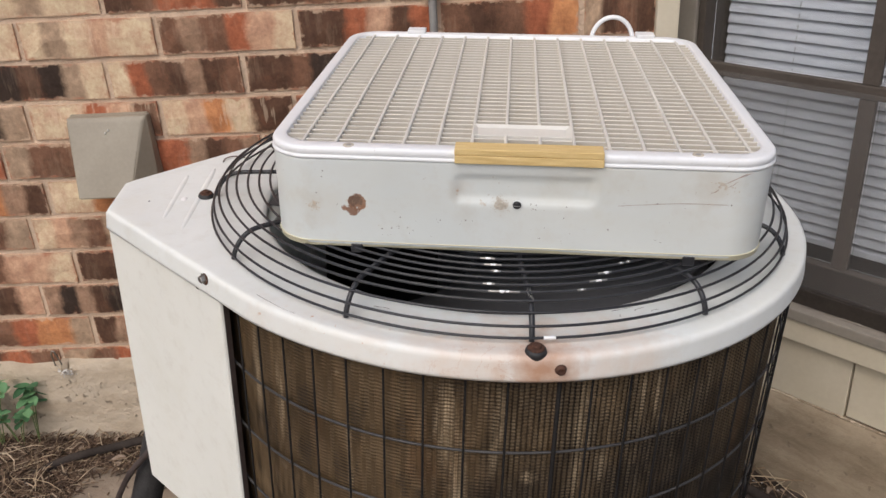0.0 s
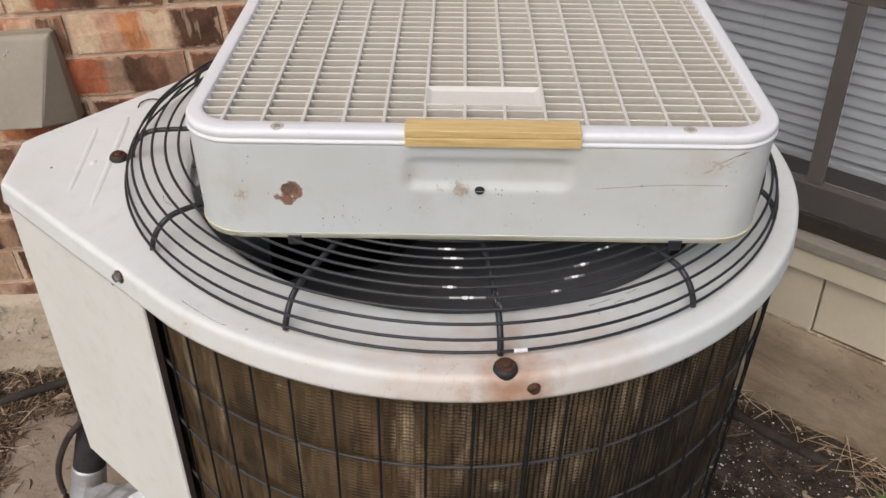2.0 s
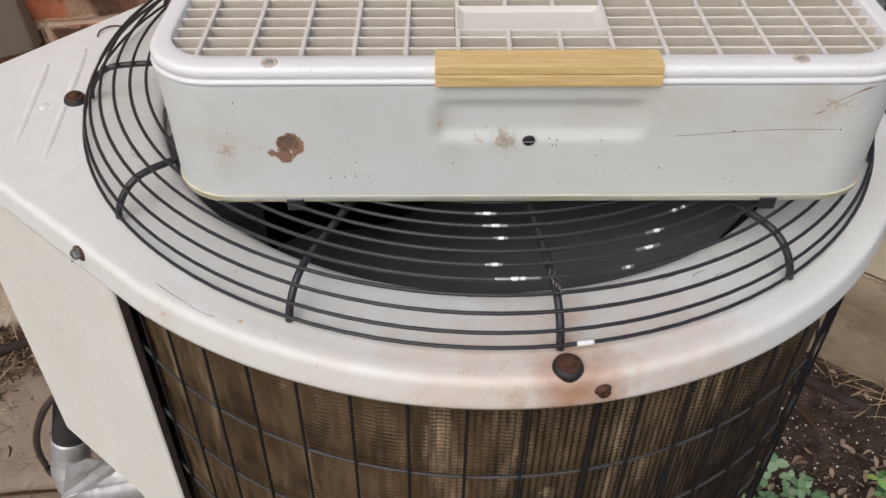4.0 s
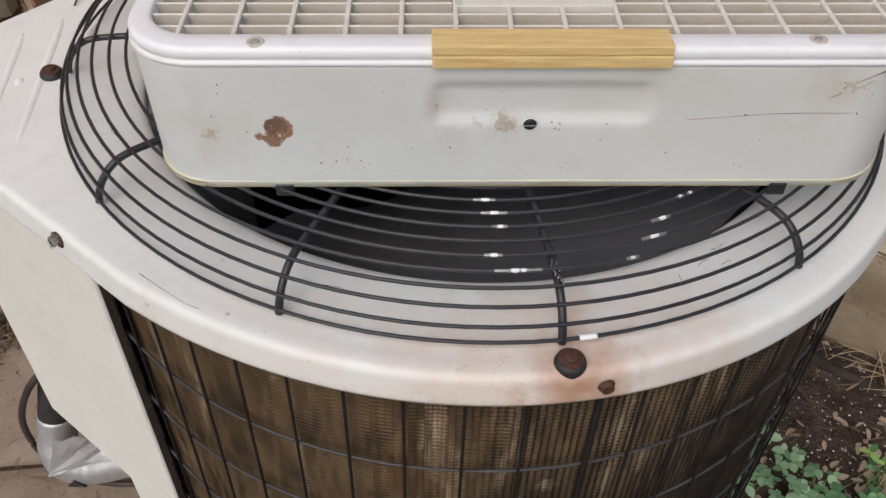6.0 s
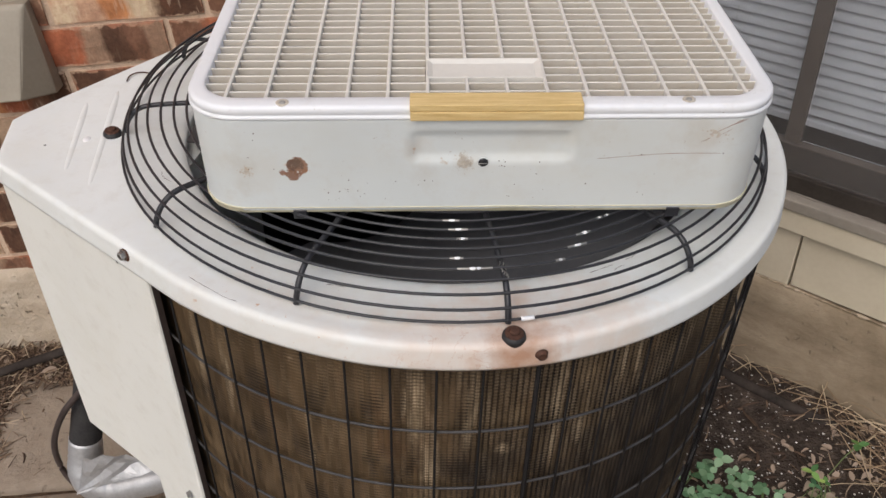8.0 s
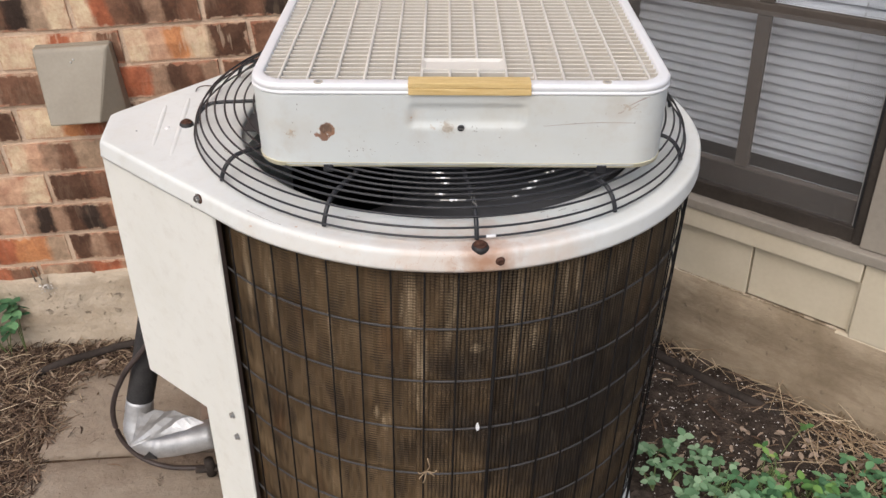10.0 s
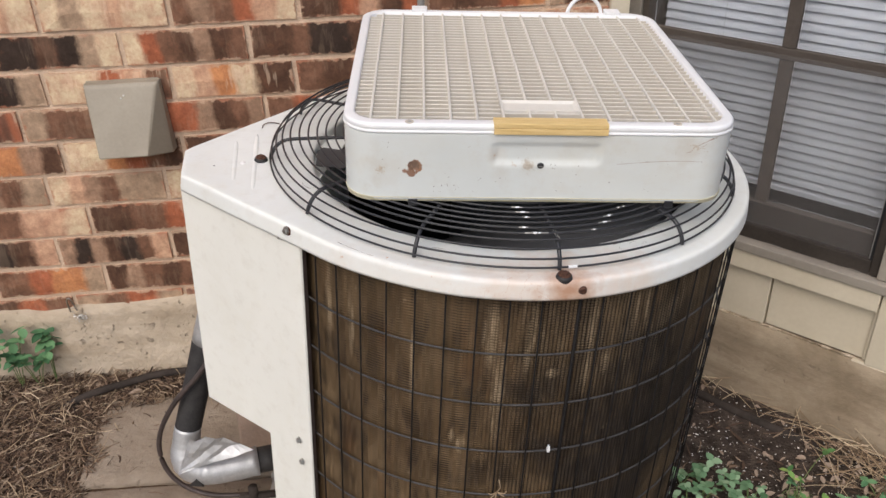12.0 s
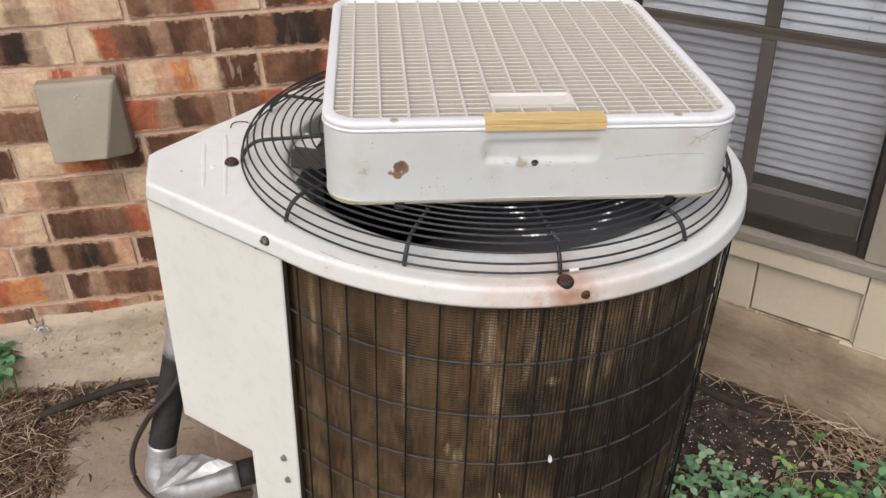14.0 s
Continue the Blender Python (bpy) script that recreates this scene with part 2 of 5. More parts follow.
    rung = n.maths("MULTIPLY_ADD", n.maths("SINE", n.maths("MULTIPLY", z, 1450.0)), 0.5)
    rung.node.inputs[2].default_value = 0.5
    panel = n.ramp(stretched(34, 7, 1.0, 3), ((0.50, (0, 0, 0)), (0.58, (1, 1, 1))))
    base = n.mix(n.maths("MULTIPLY", n.maths("MULTIPLY", panel, n.maths("POWER", rung, 2.0)), 0.80), base, (0.012, 0.008, 0.005))
    # light on the teeth is painted in, stronger towards the top of the coil
    top_lit = n.ramp(n.maths("ADD", z, n.maths("MULTIPLY", n.maths("SUBTRACT", stretched(22, 5, 1.0, 4), 0.5), 0.35)), ((0.62, (0.12,) * 3), (0.76, (1, 1, 1))))
    lit = n.maths("MULTIPLY", n.maths("MULTIPLY", teeth, n.maths("SUBTRACT", 1.0, gap)), n.maths("MULTIPLY", open_fins, top_lit))
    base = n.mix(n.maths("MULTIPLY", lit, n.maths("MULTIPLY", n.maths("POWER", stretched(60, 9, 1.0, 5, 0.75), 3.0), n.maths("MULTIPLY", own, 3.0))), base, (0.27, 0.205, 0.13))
    h = n.maths("ADD", stretched(900, 60, 1.0, 2), n.maths("SUBTRACT", teeth, n.maths("MULTIPLY", dark, 2.5)))
    return n.done(base, 0.7, h, 0.55, 0.0014, spec=0.22)


TONES = {"K": (0.042, 0.027, 0.020), "D": (0.098, 0.050, 0.031), "B": (0.175, 0.088, 0.054), "M": (0.310, 0.190, 0.125), "R": (0.350, 0.112, 0.056),
         "O": (0.53, 0.225, 0.098), "C": (0.65, 0.465, 0.308), "P": (0.54, 0.315, 0.205), "G": (0.385, 0.265, 0.178)}


def brick_clay(tones=""):
    """Fired clay in soft vertical bands of colour; tones names the bands of one brick from end to end."""
    n = Nodes("brick_clay")
    r = n.rand()
    off = n.add("ShaderNodeCombineXYZ", X=n.maths("MULTIPLY", r, 91.0), Y=n.maths("MULTIPLY", r, 37.0), Z=n.maths("MULTIPLY", r, 53.0)).outputs["Vector"]
    at = n.add("ShaderNodeTexCoord").outputs["Object"]
    v = n.t.nodes.new("ShaderNodeVectorMath")
    v.operation = "ADD"
    n.put(v.inputs[0], at)
    n.put(v.inputs[1], off)
    v = v.outputs["Vector"]

    def st(sx, sz, scale, detail=4, rough=0.55, distort=0.0):
        m = n.add("ShaderNodeMapping", Vector=v)
        m.inputs["Scale"].default_value = (sx, 1, sz)
        return n.noise(m.outputs["Vector"], scale, detail, rough, distort)

    bands = st(15, 2.0, 1.0, 2, 0.5, 0.25)
    warm = n.ramp(bands, ((0.34, (0.060, 0.032, 0.024)), (0.42, (0.17, 0.075, 0.048)), (0.48, (0.37, 0.125, 0.065)), (0.54, (0.29, 0.125, 0.080)), (0.60, (0.55, 0.36, 0.25)), (0.68, (0.22, 0.10, 0.07))))
    cool = n.ramp(bands, ((0.34, (0.045, 0.030, 0.026)), (0.44, (0.135, 0.078, 0.056)), (0.52, (0.25, 0.145, 0.10)), (0.58, (0.48, 0.35, 0.26)), (0.66, (0.16, 0.085, 0.062))))
    pale = n.ramp(bands, ((0.36, (0.24, 0.125, 0.085)), (0.46, (0.52, 0.32, 0.21)), (0.55, (0.64, 0.47, 0.34)), (0.64, (0.42, 0.17, 0.085))))
    black = n.ramp(bands, ((0.38, (0.035, 0.028, 0.028)), (0.50, (0.075, 0.055, 0.050)), (0.58, (0.17, 0.11, 0.085)), (0.64, (0.50, 0.39, 0.29))))
    kind = n.maths("FRACT", n.maths("MULTIPLY", r, 7.13))
    col = n.mix(n.maths("GREATER_THAN", kind, 0.36), warm, cool)
    col = n.mix(n.maths("GREATER_THAN", kind, 0.64), col, pale)
    col = n.mix(n.maths("GREATER_THAN", kind, 0.86), col, black)
    if tones:
        along = n.add("ShaderNodeSeparateXYZ", Vector=at).outputs["X"]
        along = n.maths("MULTIPLY_ADD", along, 1 / 0.2505)
        along.node.inputs[2].default_value = 0.5
        along = n.maths("ADD", along, n.maths("MULTIPLY", n.maths("SUBTRACT", st(14, 9, 1.0, 5, 0.65), 0.5), 0.24))
        col = n.ramp(along, [((i + 0.16 + 0.68 * j) / len(tones), TONES[c]) for i, c in enumerate(tones) for j in (0, 1)])
        mottle = n.ramp(st(34, 30, 1.0, 6, 0.7), ((0.35, (0.33,) * 3), (0.65, (0.68,) * 3)))
        col = n.mix(0.75, col, mottle, "OVERLAY")
    grain = st(1, 1, 150, 5, 0.7)
    col = n.mix(0.45, col, n.ramp(grain, ((0.25, (0.38,) * 3), (0.75, (0.78,) * 3))), "OVERLAY")
    smear = n.ramp(n.maths("MULTIPLY", n.maths("MULTIPLY", st(62, 11, 1.0, 5, 0.7), st(9, 9, 1.0, 3)), 2.0), ((0.60, (0, 0, 0)), (0.76, (1, 1, 1))))
    col = n.mix(n.maths("MULTIPLY", smear, 0.08 if tones else 0.35), col, (0.74, 0.55, 0.39))
    hue = n.ramp(st(26, 20, 1.0, 6, 0.7), ((0.57, (0, 0, 0)), (0.68, (1, 1, 1))))
    col = n.mix(n.maths("MULTIPLY", hue, 0.15 if tones else 0.5), col, (0.40, 0.15, 0.08))
    soot = n.ramp(st(18, 9, 1.0, 4, 0.6), ((0.57, (0, 0, 0)), (0.72, (1, 1, 1))))
    col = n.mix(n.maths("MULTIPLY", soot, 0.15 if tones else 0.45), col, (0.085, 0.05, 0.04))
    drip = n.ramp(n.maths("MULTIPLY", st(120, 14, 1.0, 3, 0.6), n.maths("MULTIPLY", st(14, 10, 1.0, 2), 2.0)), ((0.62, (0, 0, 0)), (0.70, (1, 1, 1))))
    col = n.mix(n.maths("MULTIPLY", drip, 0.30 if tones.count("C") > 1 else 0.04), col, (0.80, 0.62, 0.45))
    pos = n.add("ShaderNodeSeparateXYZ", Vector=at)
    rim = n.maths("MAXIMUM", n.maths("SUBTRACT", n.maths("ABSOLUTE", pos.outputs["X"]), 0.1253), n.maths("SUBTRACT", n.maths("ABSOLUTE", pos.outputs["Z"]), 0.0342))
    rim = n.maths("ADD", rim, n.maths("MULTIPLY", n.maths("SUBTRACT", st(1, 1, 55, 5, 0.65), 0.52), 0.030))
    smudge = n.ramp(n.maths("ADD", n.maths("MULTIPLY", rim, 60.0), 0.28), ((0.0, (0, 0, 0)), (0.22, (1, 1, 1))))
    edging = n.ramp(st(1, 1, 24, 3), ((0.45, (0.62, 0.44, 0.31)), (0.60, (0.46, 0.20, 0.12))))
    col = n.mix(n.maths("MULTIPLY", smudge, 0.7), col, edging)
    h = n.maths("ADD", grain, n.maths("MULTIPLY", st(1, 1, 28, 4), 1.6))
    return n.done(col, 0.85, h, 0.55, 0.004, spec=0.25)


def ground_soil():
    n = Nodes("soil")
    v = n.coords()
    f = n.noise(v, 22, 7, 0.7)
    dark = n.ramp(f, ((0.3, (0.026, 0.020, 0.016)), (0.55, (0.078, 0.059, 0.048)), (0.75, (0.165, 0.128, 0.103))))
    brown = n.ramp(f, ((0.3, (0.045, 0.028, 0.018)), (0.55, (0.115, 0.075, 0.048)), (0.75, (0.22, 0.155, 0.10))))
    damp = n.ramp(n.near(v, (0.62, 0.05, 0.0), 1.0, 0.3), ((0.05, (0, 0, 0)), (0.35, (1, 1, 1))))
    col = n.mix(damp, brown, dark)
    crumbs = n.ramp(n.noise(v, 240, 3), ((0.66, (0, 0, 0)), (0.72, (1, 1, 1))))
    col = n.mix(n.maths("MULTIPLY", crumbs, 0.6), col, (0.32, 0.26, 0.20))
    return n.done(col, 0.95, n.maths("ADD", f, n.noise(v, 130, 4)), 0.9, 0.012, spec=0.15)


def concrete(name, a, b, stain, relief=0.6):
    n = Nodes(name)
    v = n.coords()
    f = n.noise(v, 9, 7, 0.65)
    col = n.ramp(f, ((0.3, a), (0.7, b)))
    st_ = n.ramp(n.noise(n.coords((2.2, 2.2, 9)), 2.6, 6, 0.7, 0.4), ((0.45, (0, 0, 0)), (0.72, (1, 1, 1))))
    col = n.mix(n.maths("MULTIPLY", st_, 0.6), col, stain)
    pits = n.ramp(n.noise(v, 60, 4), ((0.64, (0, 0, 0)), (0.71, (1, 1, 1))))
    col = n.mix(n.maths("MULTIPLY", pits, 0.45), col, (0.17, 0.13, 0.10))
    return n.done(col, 0.92, n.maths("ADD", n.maths("ADD", f, n.noise(v, 32, 5, 0.6)), n.maths("SUBTRACT", n.maths("MULTIPLY", n.noise(v, 120, 4, 0.7), 0.3), n.maths("MULTIPLY", pits, 0.8))), relief, 0.010, spec=0.2)


def varied(name, stops, scale=20.0, rough=0.6, strength=0.2, dist=0.001, spec=0.4, whole=False):
    """A colour that differs from piece to piece: by island, or for whole objects."""
    n = Nodes(name)
    v = n.coords()
    isl = n.rand() if whole else n.add("ShaderNodeNewGeometry").outputs["Random Per Island"]
    col = n.ramp(isl, stops)
    f = n.noise(v, scale * 8, 4)
    col = n.mix(0.5, col, n.ramp(f, ((0.25, (0.38,) * 3), (0.75, (0.66,) * 3))), "OVERLAY")
    return n.done(col, rough, f, strength, dist, spec=spec)


def clear_glass():
    n = Nodes("window_glass")
    n.b.inputs["Transmission Weight"].default_value = 1.0
    n.b.inputs["IOR"].default_value = 1.45
    n.b.inputs["Roughness"].default_value = 0.02
    return n.done((0.86, 0.88, 0.90), 0.02)


M_PAINT, M_FAN, M_GRID, M_COIL, M_BRICK, M_SOIL = ac_paint("condenser_paint", (0.735, 0.747, 0.724), (0.795, 0.807, 0.784)), fan_plastic("fan_frame_plastic", (0.775, 0.785, 0.80), (0.83, 0.835, 0.845)), grid_plastic(), coil_fins(), brick_clay(), ground_soil()
M_PANEL = ac_paint("panel_paint", (0.785, 0.778, 0.720), (0.835, 0.828, 0.770))
M_HOUSING = fan_plastic("fan_housing_paint", (0.605, 0.633, 0.622), (0.675, 0.703, 0.692), True)
M_RIB = simple("white_grille_rib", (0.64, 0.61, 0.55), (0.75, 0.725, 0.67), 9, 0.5, 120, 0.1, 0.0004)
M_WIRE = simple("black_coated_wire", (0.012, 0.012, 0.014), (0.035, 0.035, 0.040), 40, 0.38, 300, 0.15, 0.0004)
M_GUARD = simple("dark_guard_wire", (0.006, 0.005, 0.005), (0.016, 0.014, 0.013), 30, 0.75, 300, 0.2, 0.0004, 0, 0.15)
# same guard wire for the hoops, painted greyer as if lit from above
M_HOOP = simple("top_lit_guard_wire", (0.026, 0.024, 0.024), (0.070, 0.066, 0.066), 30, 0.5, 300, 0.2, 0.0004)
M_BLACK = simple("black_metal", (0.012, 0.012, 0.014), (0.030, 0.030, 0.034), 12, 0.4, 150, 0.1, 0.0005)
M_WELL = simple("dark_well_metal", (0.020, 0.020, 0.022), (0.036, 0.036, 0.040), 12, 0.6, 150, 0.1, 0.0005)
M_BLADE = simple("fan_blade_metal", (0.050, 0.050, 0.054), (0.085, 0.086, 0.091), 9, 0.55, 150, 0.1, 0.0005)
M_RUSTY = simple("rusty_steel", (0.030, 0.016, 0.012), (0.12, 0.050, 0.028), 160, 0.75, 600, 0.6, 0.0008, 0.2)
M_RUST = simple("rust_stain", (0.10, 0.035, 0.015), (0.33, 0.13, 0.05), 180, 0.85, 700, 0.3, 0.0004)
M_GRUBBY = simple("glue_residue", (0.40, 0.34, 0.26), (0.62, 0.57, 0.50), 220, 0.8, 700, 0.3, 0.0004)
M_RUBBER = simple("black_rubber", (0.010, 0.010, 0.011), (0.03, 0.028, 0.028), 90, 0.6, 400, 0.2, 0.0005)
M_STEEL = simple("dull_zinc", (0.25, 0.24, 0.22), (0.48, 0.46, 0.43), 120, 0.4, 500, 0.2, 0.0004, 0.9)
M_WOOD = simple("yellow_wood", (0.55, 0.37, 0.14), (0.80, 0.61, 0.30), 9, 0.5, 90, 0.25, 0.0006, 0, 0.4, (3, 40, 40))
M_MORTAR = simple("mortar", (0.50, 0.36, 0.26), (0.72, 0.555, 0.415), 24, 0.95, 180, 0.8, 0.005, 0, 0.15)
M_VENT = simple("taupe_vent_plastic", (0.25, 0.215, 0.165), (0.325, 0.285, 0.222), 14, 0.5, 160, 0.12, 0.0006)
M_CREAM = simple("cream_painted_board", (0.565, 0.495, 0.375), (0.655, 0.585, 0.46), 7, 0.6, 90, 0.25, 0.0012)
M_TAUPE = simple("taupe_painted_trim", (0.24, 0.21, 0.18), (0.33, 0.295, 0.25), 7, 0.55, 90, 0.25, 0.0012)
M_BRONZE = simple("bronze_window_frame", (0.060, 0.049, 0.041), (0.105, 0.087, 0.074), 9, 0.6, 120, 0.15, 0.0008, 0, 0.25)
M_SASH = simple("darker_sash_frame", (0.022, 0.018, 0.015), (0.058, 0.048, 0.041), 9, 0.55, 120, 0.15, 0.0008, 0, 0.3)
M_BLIND = simple("white_blind_slat", (0.50, 0.50, 0.53), (0.60, 0.60, 0.63), 5, 0.5, 100, 0.08, 0.0005)
M_ROOM = simple("dim_room_wall", (0.07, 0.065, 0.06), (0.11, 0.10, 0.095), 2, 0.9, 40, 0.1, 0.001)
M_FOIL = simple("silver_duct_tape", (0.40, 0.40, 0.405), (0.60, 0.60, 0.605), 40, 0.48, 220, 0.35, 0.0012, 0.6)
M_FOAM = simple("black_pipe_insulation", (0.012, 0.011, 0.012), (0.04, 0.037, 0.036), 50, 0.7, 260, 0.5, 0.0015)
M_CABLE = simple("dark_cable", (0.03, 0.022, 0.02), (0.075, 0.055, 0.05), 40, 0.55, 200, 0.2, 0.0006)
M_HOSE = simple("dusty_black_hose", (0.018, 0.014, 0.012), (0.062, 0.049, 0.042), 26, 0.85, 160, 0.3, 0.001, 0, 0.2)
M_WALLC = concrete("rough_mortar_footing", (0.45, 0.365, 0.27), (0.58, 0.49, 0.385), (0.36, 0.275, 0.19), 0.8)
M_FOOT = concrete("stained_concrete_footing", (0.225, 0.174, 0.118), (0.38, 0.306, 0.220), (0.145, 0.104, 0.068), 0.45)
M_PAVER = concrete("pinkish_concrete_paver", (0.25, 0.20, 0.152), (0.355, 0.295, 0.232), (0.18, 0.133, 0.094))
M_PAD = concrete("grey_concrete_pad", (0.36, 0.34, 0.31), (0.50, 0.48, 0.44), (0.25, 0.22, 0.18))
M_STRAW = varied("dry_straw", ((0.0, (0.12, 0.075, 0.045)), (0.4, (0.24, 0.165, 0.10)), (0.75, (0.40, 0.30, 0.19)), (1.0, (0.58, 0.47, 0.33))), 20, 0.8)
M_CHIP = varied("bark_mulch", ((0.0, (0.024, 0.014, 0.010)), (0.35, (0.090, 0.055, 0.036)), (0.75, (0.195, 0.130, 0.086)), (1.0, (0.40, 0.31, 0.22))), 20, 0.9, 0.4)
M_DRYLEAF = varied("dry_leaf", ((0.0, (0.13, 0.088, 0.062)), (0.5, (0.29, 0.215, 0.16)), (0.85, (0.42, 0.34, 0.265)), (1.0, (0.60, 0.52, 0.43))), 20, 0.75)
M_BITS = varied("pale_grit", ((0.0, (0.22, 0.19, 0.16)), (0.5, (0.48, 0.45, 0.41)), (1.0, (0.85, 0.83, 0.80))), 20, 0.8)
M_LEAF = varied("green_leaf", ((0.0, (0.045, 0.125, 0.035)), (0.5, (0.095, 0.22, 0.06)), (0.85, (0.16, 0.30, 0.075)), (1.0, (0.32, 0.42, 0.11))), 6, 0.5, 0.15, 0.0008, whole=True)
M_DUSTLEAF = varied("dusty_green_leaf", ((0.0, (0.085, 0.18, 0.085)), (0.5, (0.17, 0.295, 0.16)), (1.0, (0.29, 0.42, 0.26))), 6, 0.55, 0.15, 0.0008, whole=True)
M_BLUELEAF = varied("bluish_green_leaf", ((0.0, (0.045, 0.125, 0.055)), (0.5, (0.095, 0.22, 0.10)), (1.0, (0.17, 0.32, 0.145))), 6, 0.55, 0.15, 0.0008, whole=True)
M_STEM = simple("green_stem", (0.09, 0.14, 0.04), (0.17, 0.22, 0.08), 40, 0.6)
M_CHALK = simple("chipped_white", (0.78, 0.78, 0.78), (0.9, 0.9, 0.9), 50, 0.35, 300, 0.1, 0.0003)
M_BACKING = simple("dark_gap_backing", (0.14, 0.12, 0.095), (0.24, 0.205, 0.165), 9, 0.9, 120, 0.3, 0.001, 0, 0.1)
M_PIPE = simple("grey_conduit", (0.25, 0.24, 0.23), (0.36, 0.35, 0.33), 20, 0.5)
M_GLASS = clear_glass()


# ---------------------------------------------------------------- mesh helpers
def mesh(name, verts, faces, mat, smooth=False):
    me = bpy.data.meshes.new(name)
    me.from_pydata([tuple(v) for v in verts], [], faces)
    me.materials.append(mat)
    if smooth:
        me.polygons.foreach_set("use_smooth", [True] * len(me.polygons))
    me.update()
    return me


def part(name, me, parent=None, label="", m=None):
    ob = new(name, me)
    if parent is not None:
        ob.parent = parent
    if m is not None:
        ob.matrix_basis = m
    if label:
        ob["label"] = label
    return ob


def box_bm(x0, x1, y0, y1, z0, z1, bevel=0.0, segs=2):
    bm = bmesh.new()
    bmesh.ops.create_cube(bm, size=1)
    for v in bm.verts:
        v.co = Vector(((x0 + x1) / 2 + v.co.x * (x1 - x0), (y0 + y1) / 2 + v.co.y * (y1 - y0), (z0 + z1) / 2 + v.co.z * (z1 - z0)))
    if bevel:
        bmesh.ops.bevel(bm, geom=bm.edges[:], offset=bevel, segments=segs, profile=0.6, affect="EDGES")
    return bm


def from_bm(name, bm, mat, smooth=False):
    me = bpy.data.meshes.new(name)
    bm.normal_update()
    bm.to_mesh(me)
    bm.free()
    me.materials.append(mat)
    if smooth:
        me.polygons.foreach_set("use_smooth", [True] * len(me.polygons))
    return me


def box(name, dims, mat, bevel=0.0):
    return from_bm(name, box_bm(*dims, bevel), mat)


def rough_box(name, dims, mat, step=0.03, amount=0.004, bevel=0.006, seed=0.0):
    """A box with an uneven skin."""
    bm = box_bm(*dims, bevel, 1)
    for _ in range(6):
        long = [e for e in bm.edges if e.calc_length() > step * 1.6]
        if not long or len(bm.verts) > 12000:
            break
        bmesh.ops.subdivide_edges(bm, edges=long, cuts=1, use_grid_fill=True)
    bmesh.ops.triangulate(bm, faces=[f for f in bm.faces if len(f.verts) > 4])
    for v in bm.verts:
        p = v.co + Vector((seed, seed * 2, 0))
        v.co += noise.noise_vector(p * 9) * amount + noise.noise_vector(p * 34) * amount * 0.4
    return from_bm(name, bm, mat, True)


def loft(loops, close_u=True, cap0=False, cap1=False):
    """Faces between rings of points that have equal counts."""
    n = len(loops[0])
    verts = [p for ring in loops for p in ring]
    faces = []
    for k in range(len(loops) - 1):
        for i in range(n if close_u else n - 1):
            j = (i + 1) % n
            faces.append((k * n + i, k * n + j, (k + 1) * n + j, (k + 1) * n + i))
    if cap0:
        faces.append(tuple(reversed(range(n))))
    if cap1:
        faces.append(tuple((len(loops) - 1) * n + i for i in range(n)))
    return verts, faces


def tube(name, path, radius, mat, sides=8, closed=False, taper=None):
    """A round bar along a path."""
    pts = [Vector(p) for p in path]
    n = len(pts)
    loops, up = [], Vector((0, 0, 1))
    for i, p in enumerate(pts):
        a, b = (pts[(i - 1) % n], pts[(i + 1) % n]) if closed else (pts[max(i - 1, 0)], pts[min(i + 1, n - 1)])
        d = (b - a).normalized()
        side = d.cross(up)
        if side.length < 0.05:
            side = d.cross(Vector((0, 1, 0)))
        side.normalize()
        top = side.cross(d).normalized()
        r = radius if taper is None else radius * taper[i]
        loops.append([p + (side * math.cos(t) + top * math.sin(t)) * r for t in (2 * math.pi * k / sides for k in range(sides))])
    if closed:
        loops.append(loops[0])
    v, f = loft(loops, True, not closed, not closed)
    return mesh(name, v, f, mat, True)


def smooth_path(pts, n=8):
    """A Catmull-Rom line through points."""
    p = [Vector(q) for q in pts]
    p = [p[0] * 2 - p[1], *p, p[-1] * 2 - p[-2]]
    out = []
    for i in range(1, len(p) - 2):
        for k in range(n):
            t = k / n
            a, b, c, d = p[i - 1], p[i], p[i + 1], p[i + 2]
            out.append(0.5 * (2 * b + (c - a) * t + (2 * a - 5 * b + 4 * c - d) * t * t + (3 * b - a - 3 * c + d) * t ** 3))
    return out + [p[-2]]


def arc(r, z, a0, a1, n):
    return [(r * math.cos(radians(a0 + (a1 - a0) * k / n)), r * math.sin(radians(a0 + (a1 - a0) * k / n)), z) for k in range(n + 1)]


def lathe(name, profile, mat, segs=48, smooth=True, cap0=False, cap1=False):
    v, f = loft([[(r * math.cos(2 * math.pi * k / segs), r * math.sin(2 * math.pi * k / segs), z) for k in range(segs)] for r, z in profile], True, cap0, cap1)
    return mesh(name, v, f, mat, smooth)


def rounded_rect(hx, hy, r, corner=10, front=1):
    """Anticlockwise outline from the front edge's start; the front edge (y = -hy) is split finely."""
    pts = [(-hx + r + (2 * hx - 2 * r) * k / front, -hy) for k in range(front)]
    for cx, cy, a in ((hx - r, -hy + r, -90), (hx - r, hy - r, 0), (-hx + r, hy - r, 90), (-hx + r, -hy + r, 180)):
        pts += [(cx + r * math.cos(radians(a + 90 * k / corner)), cy + r * math.sin(radians(a + 90 * k / corner))) for k in range(corner + (0 if a == 180 else 1))]
    return pts


def thing(name, label, category, m=None, group="", kind=""):
    ob = tagged(new(name), label, category, group, kind)
    ob.empty_display_size = 0.05
    if m is not None:
        ob.matrix_basis = m
    return ob


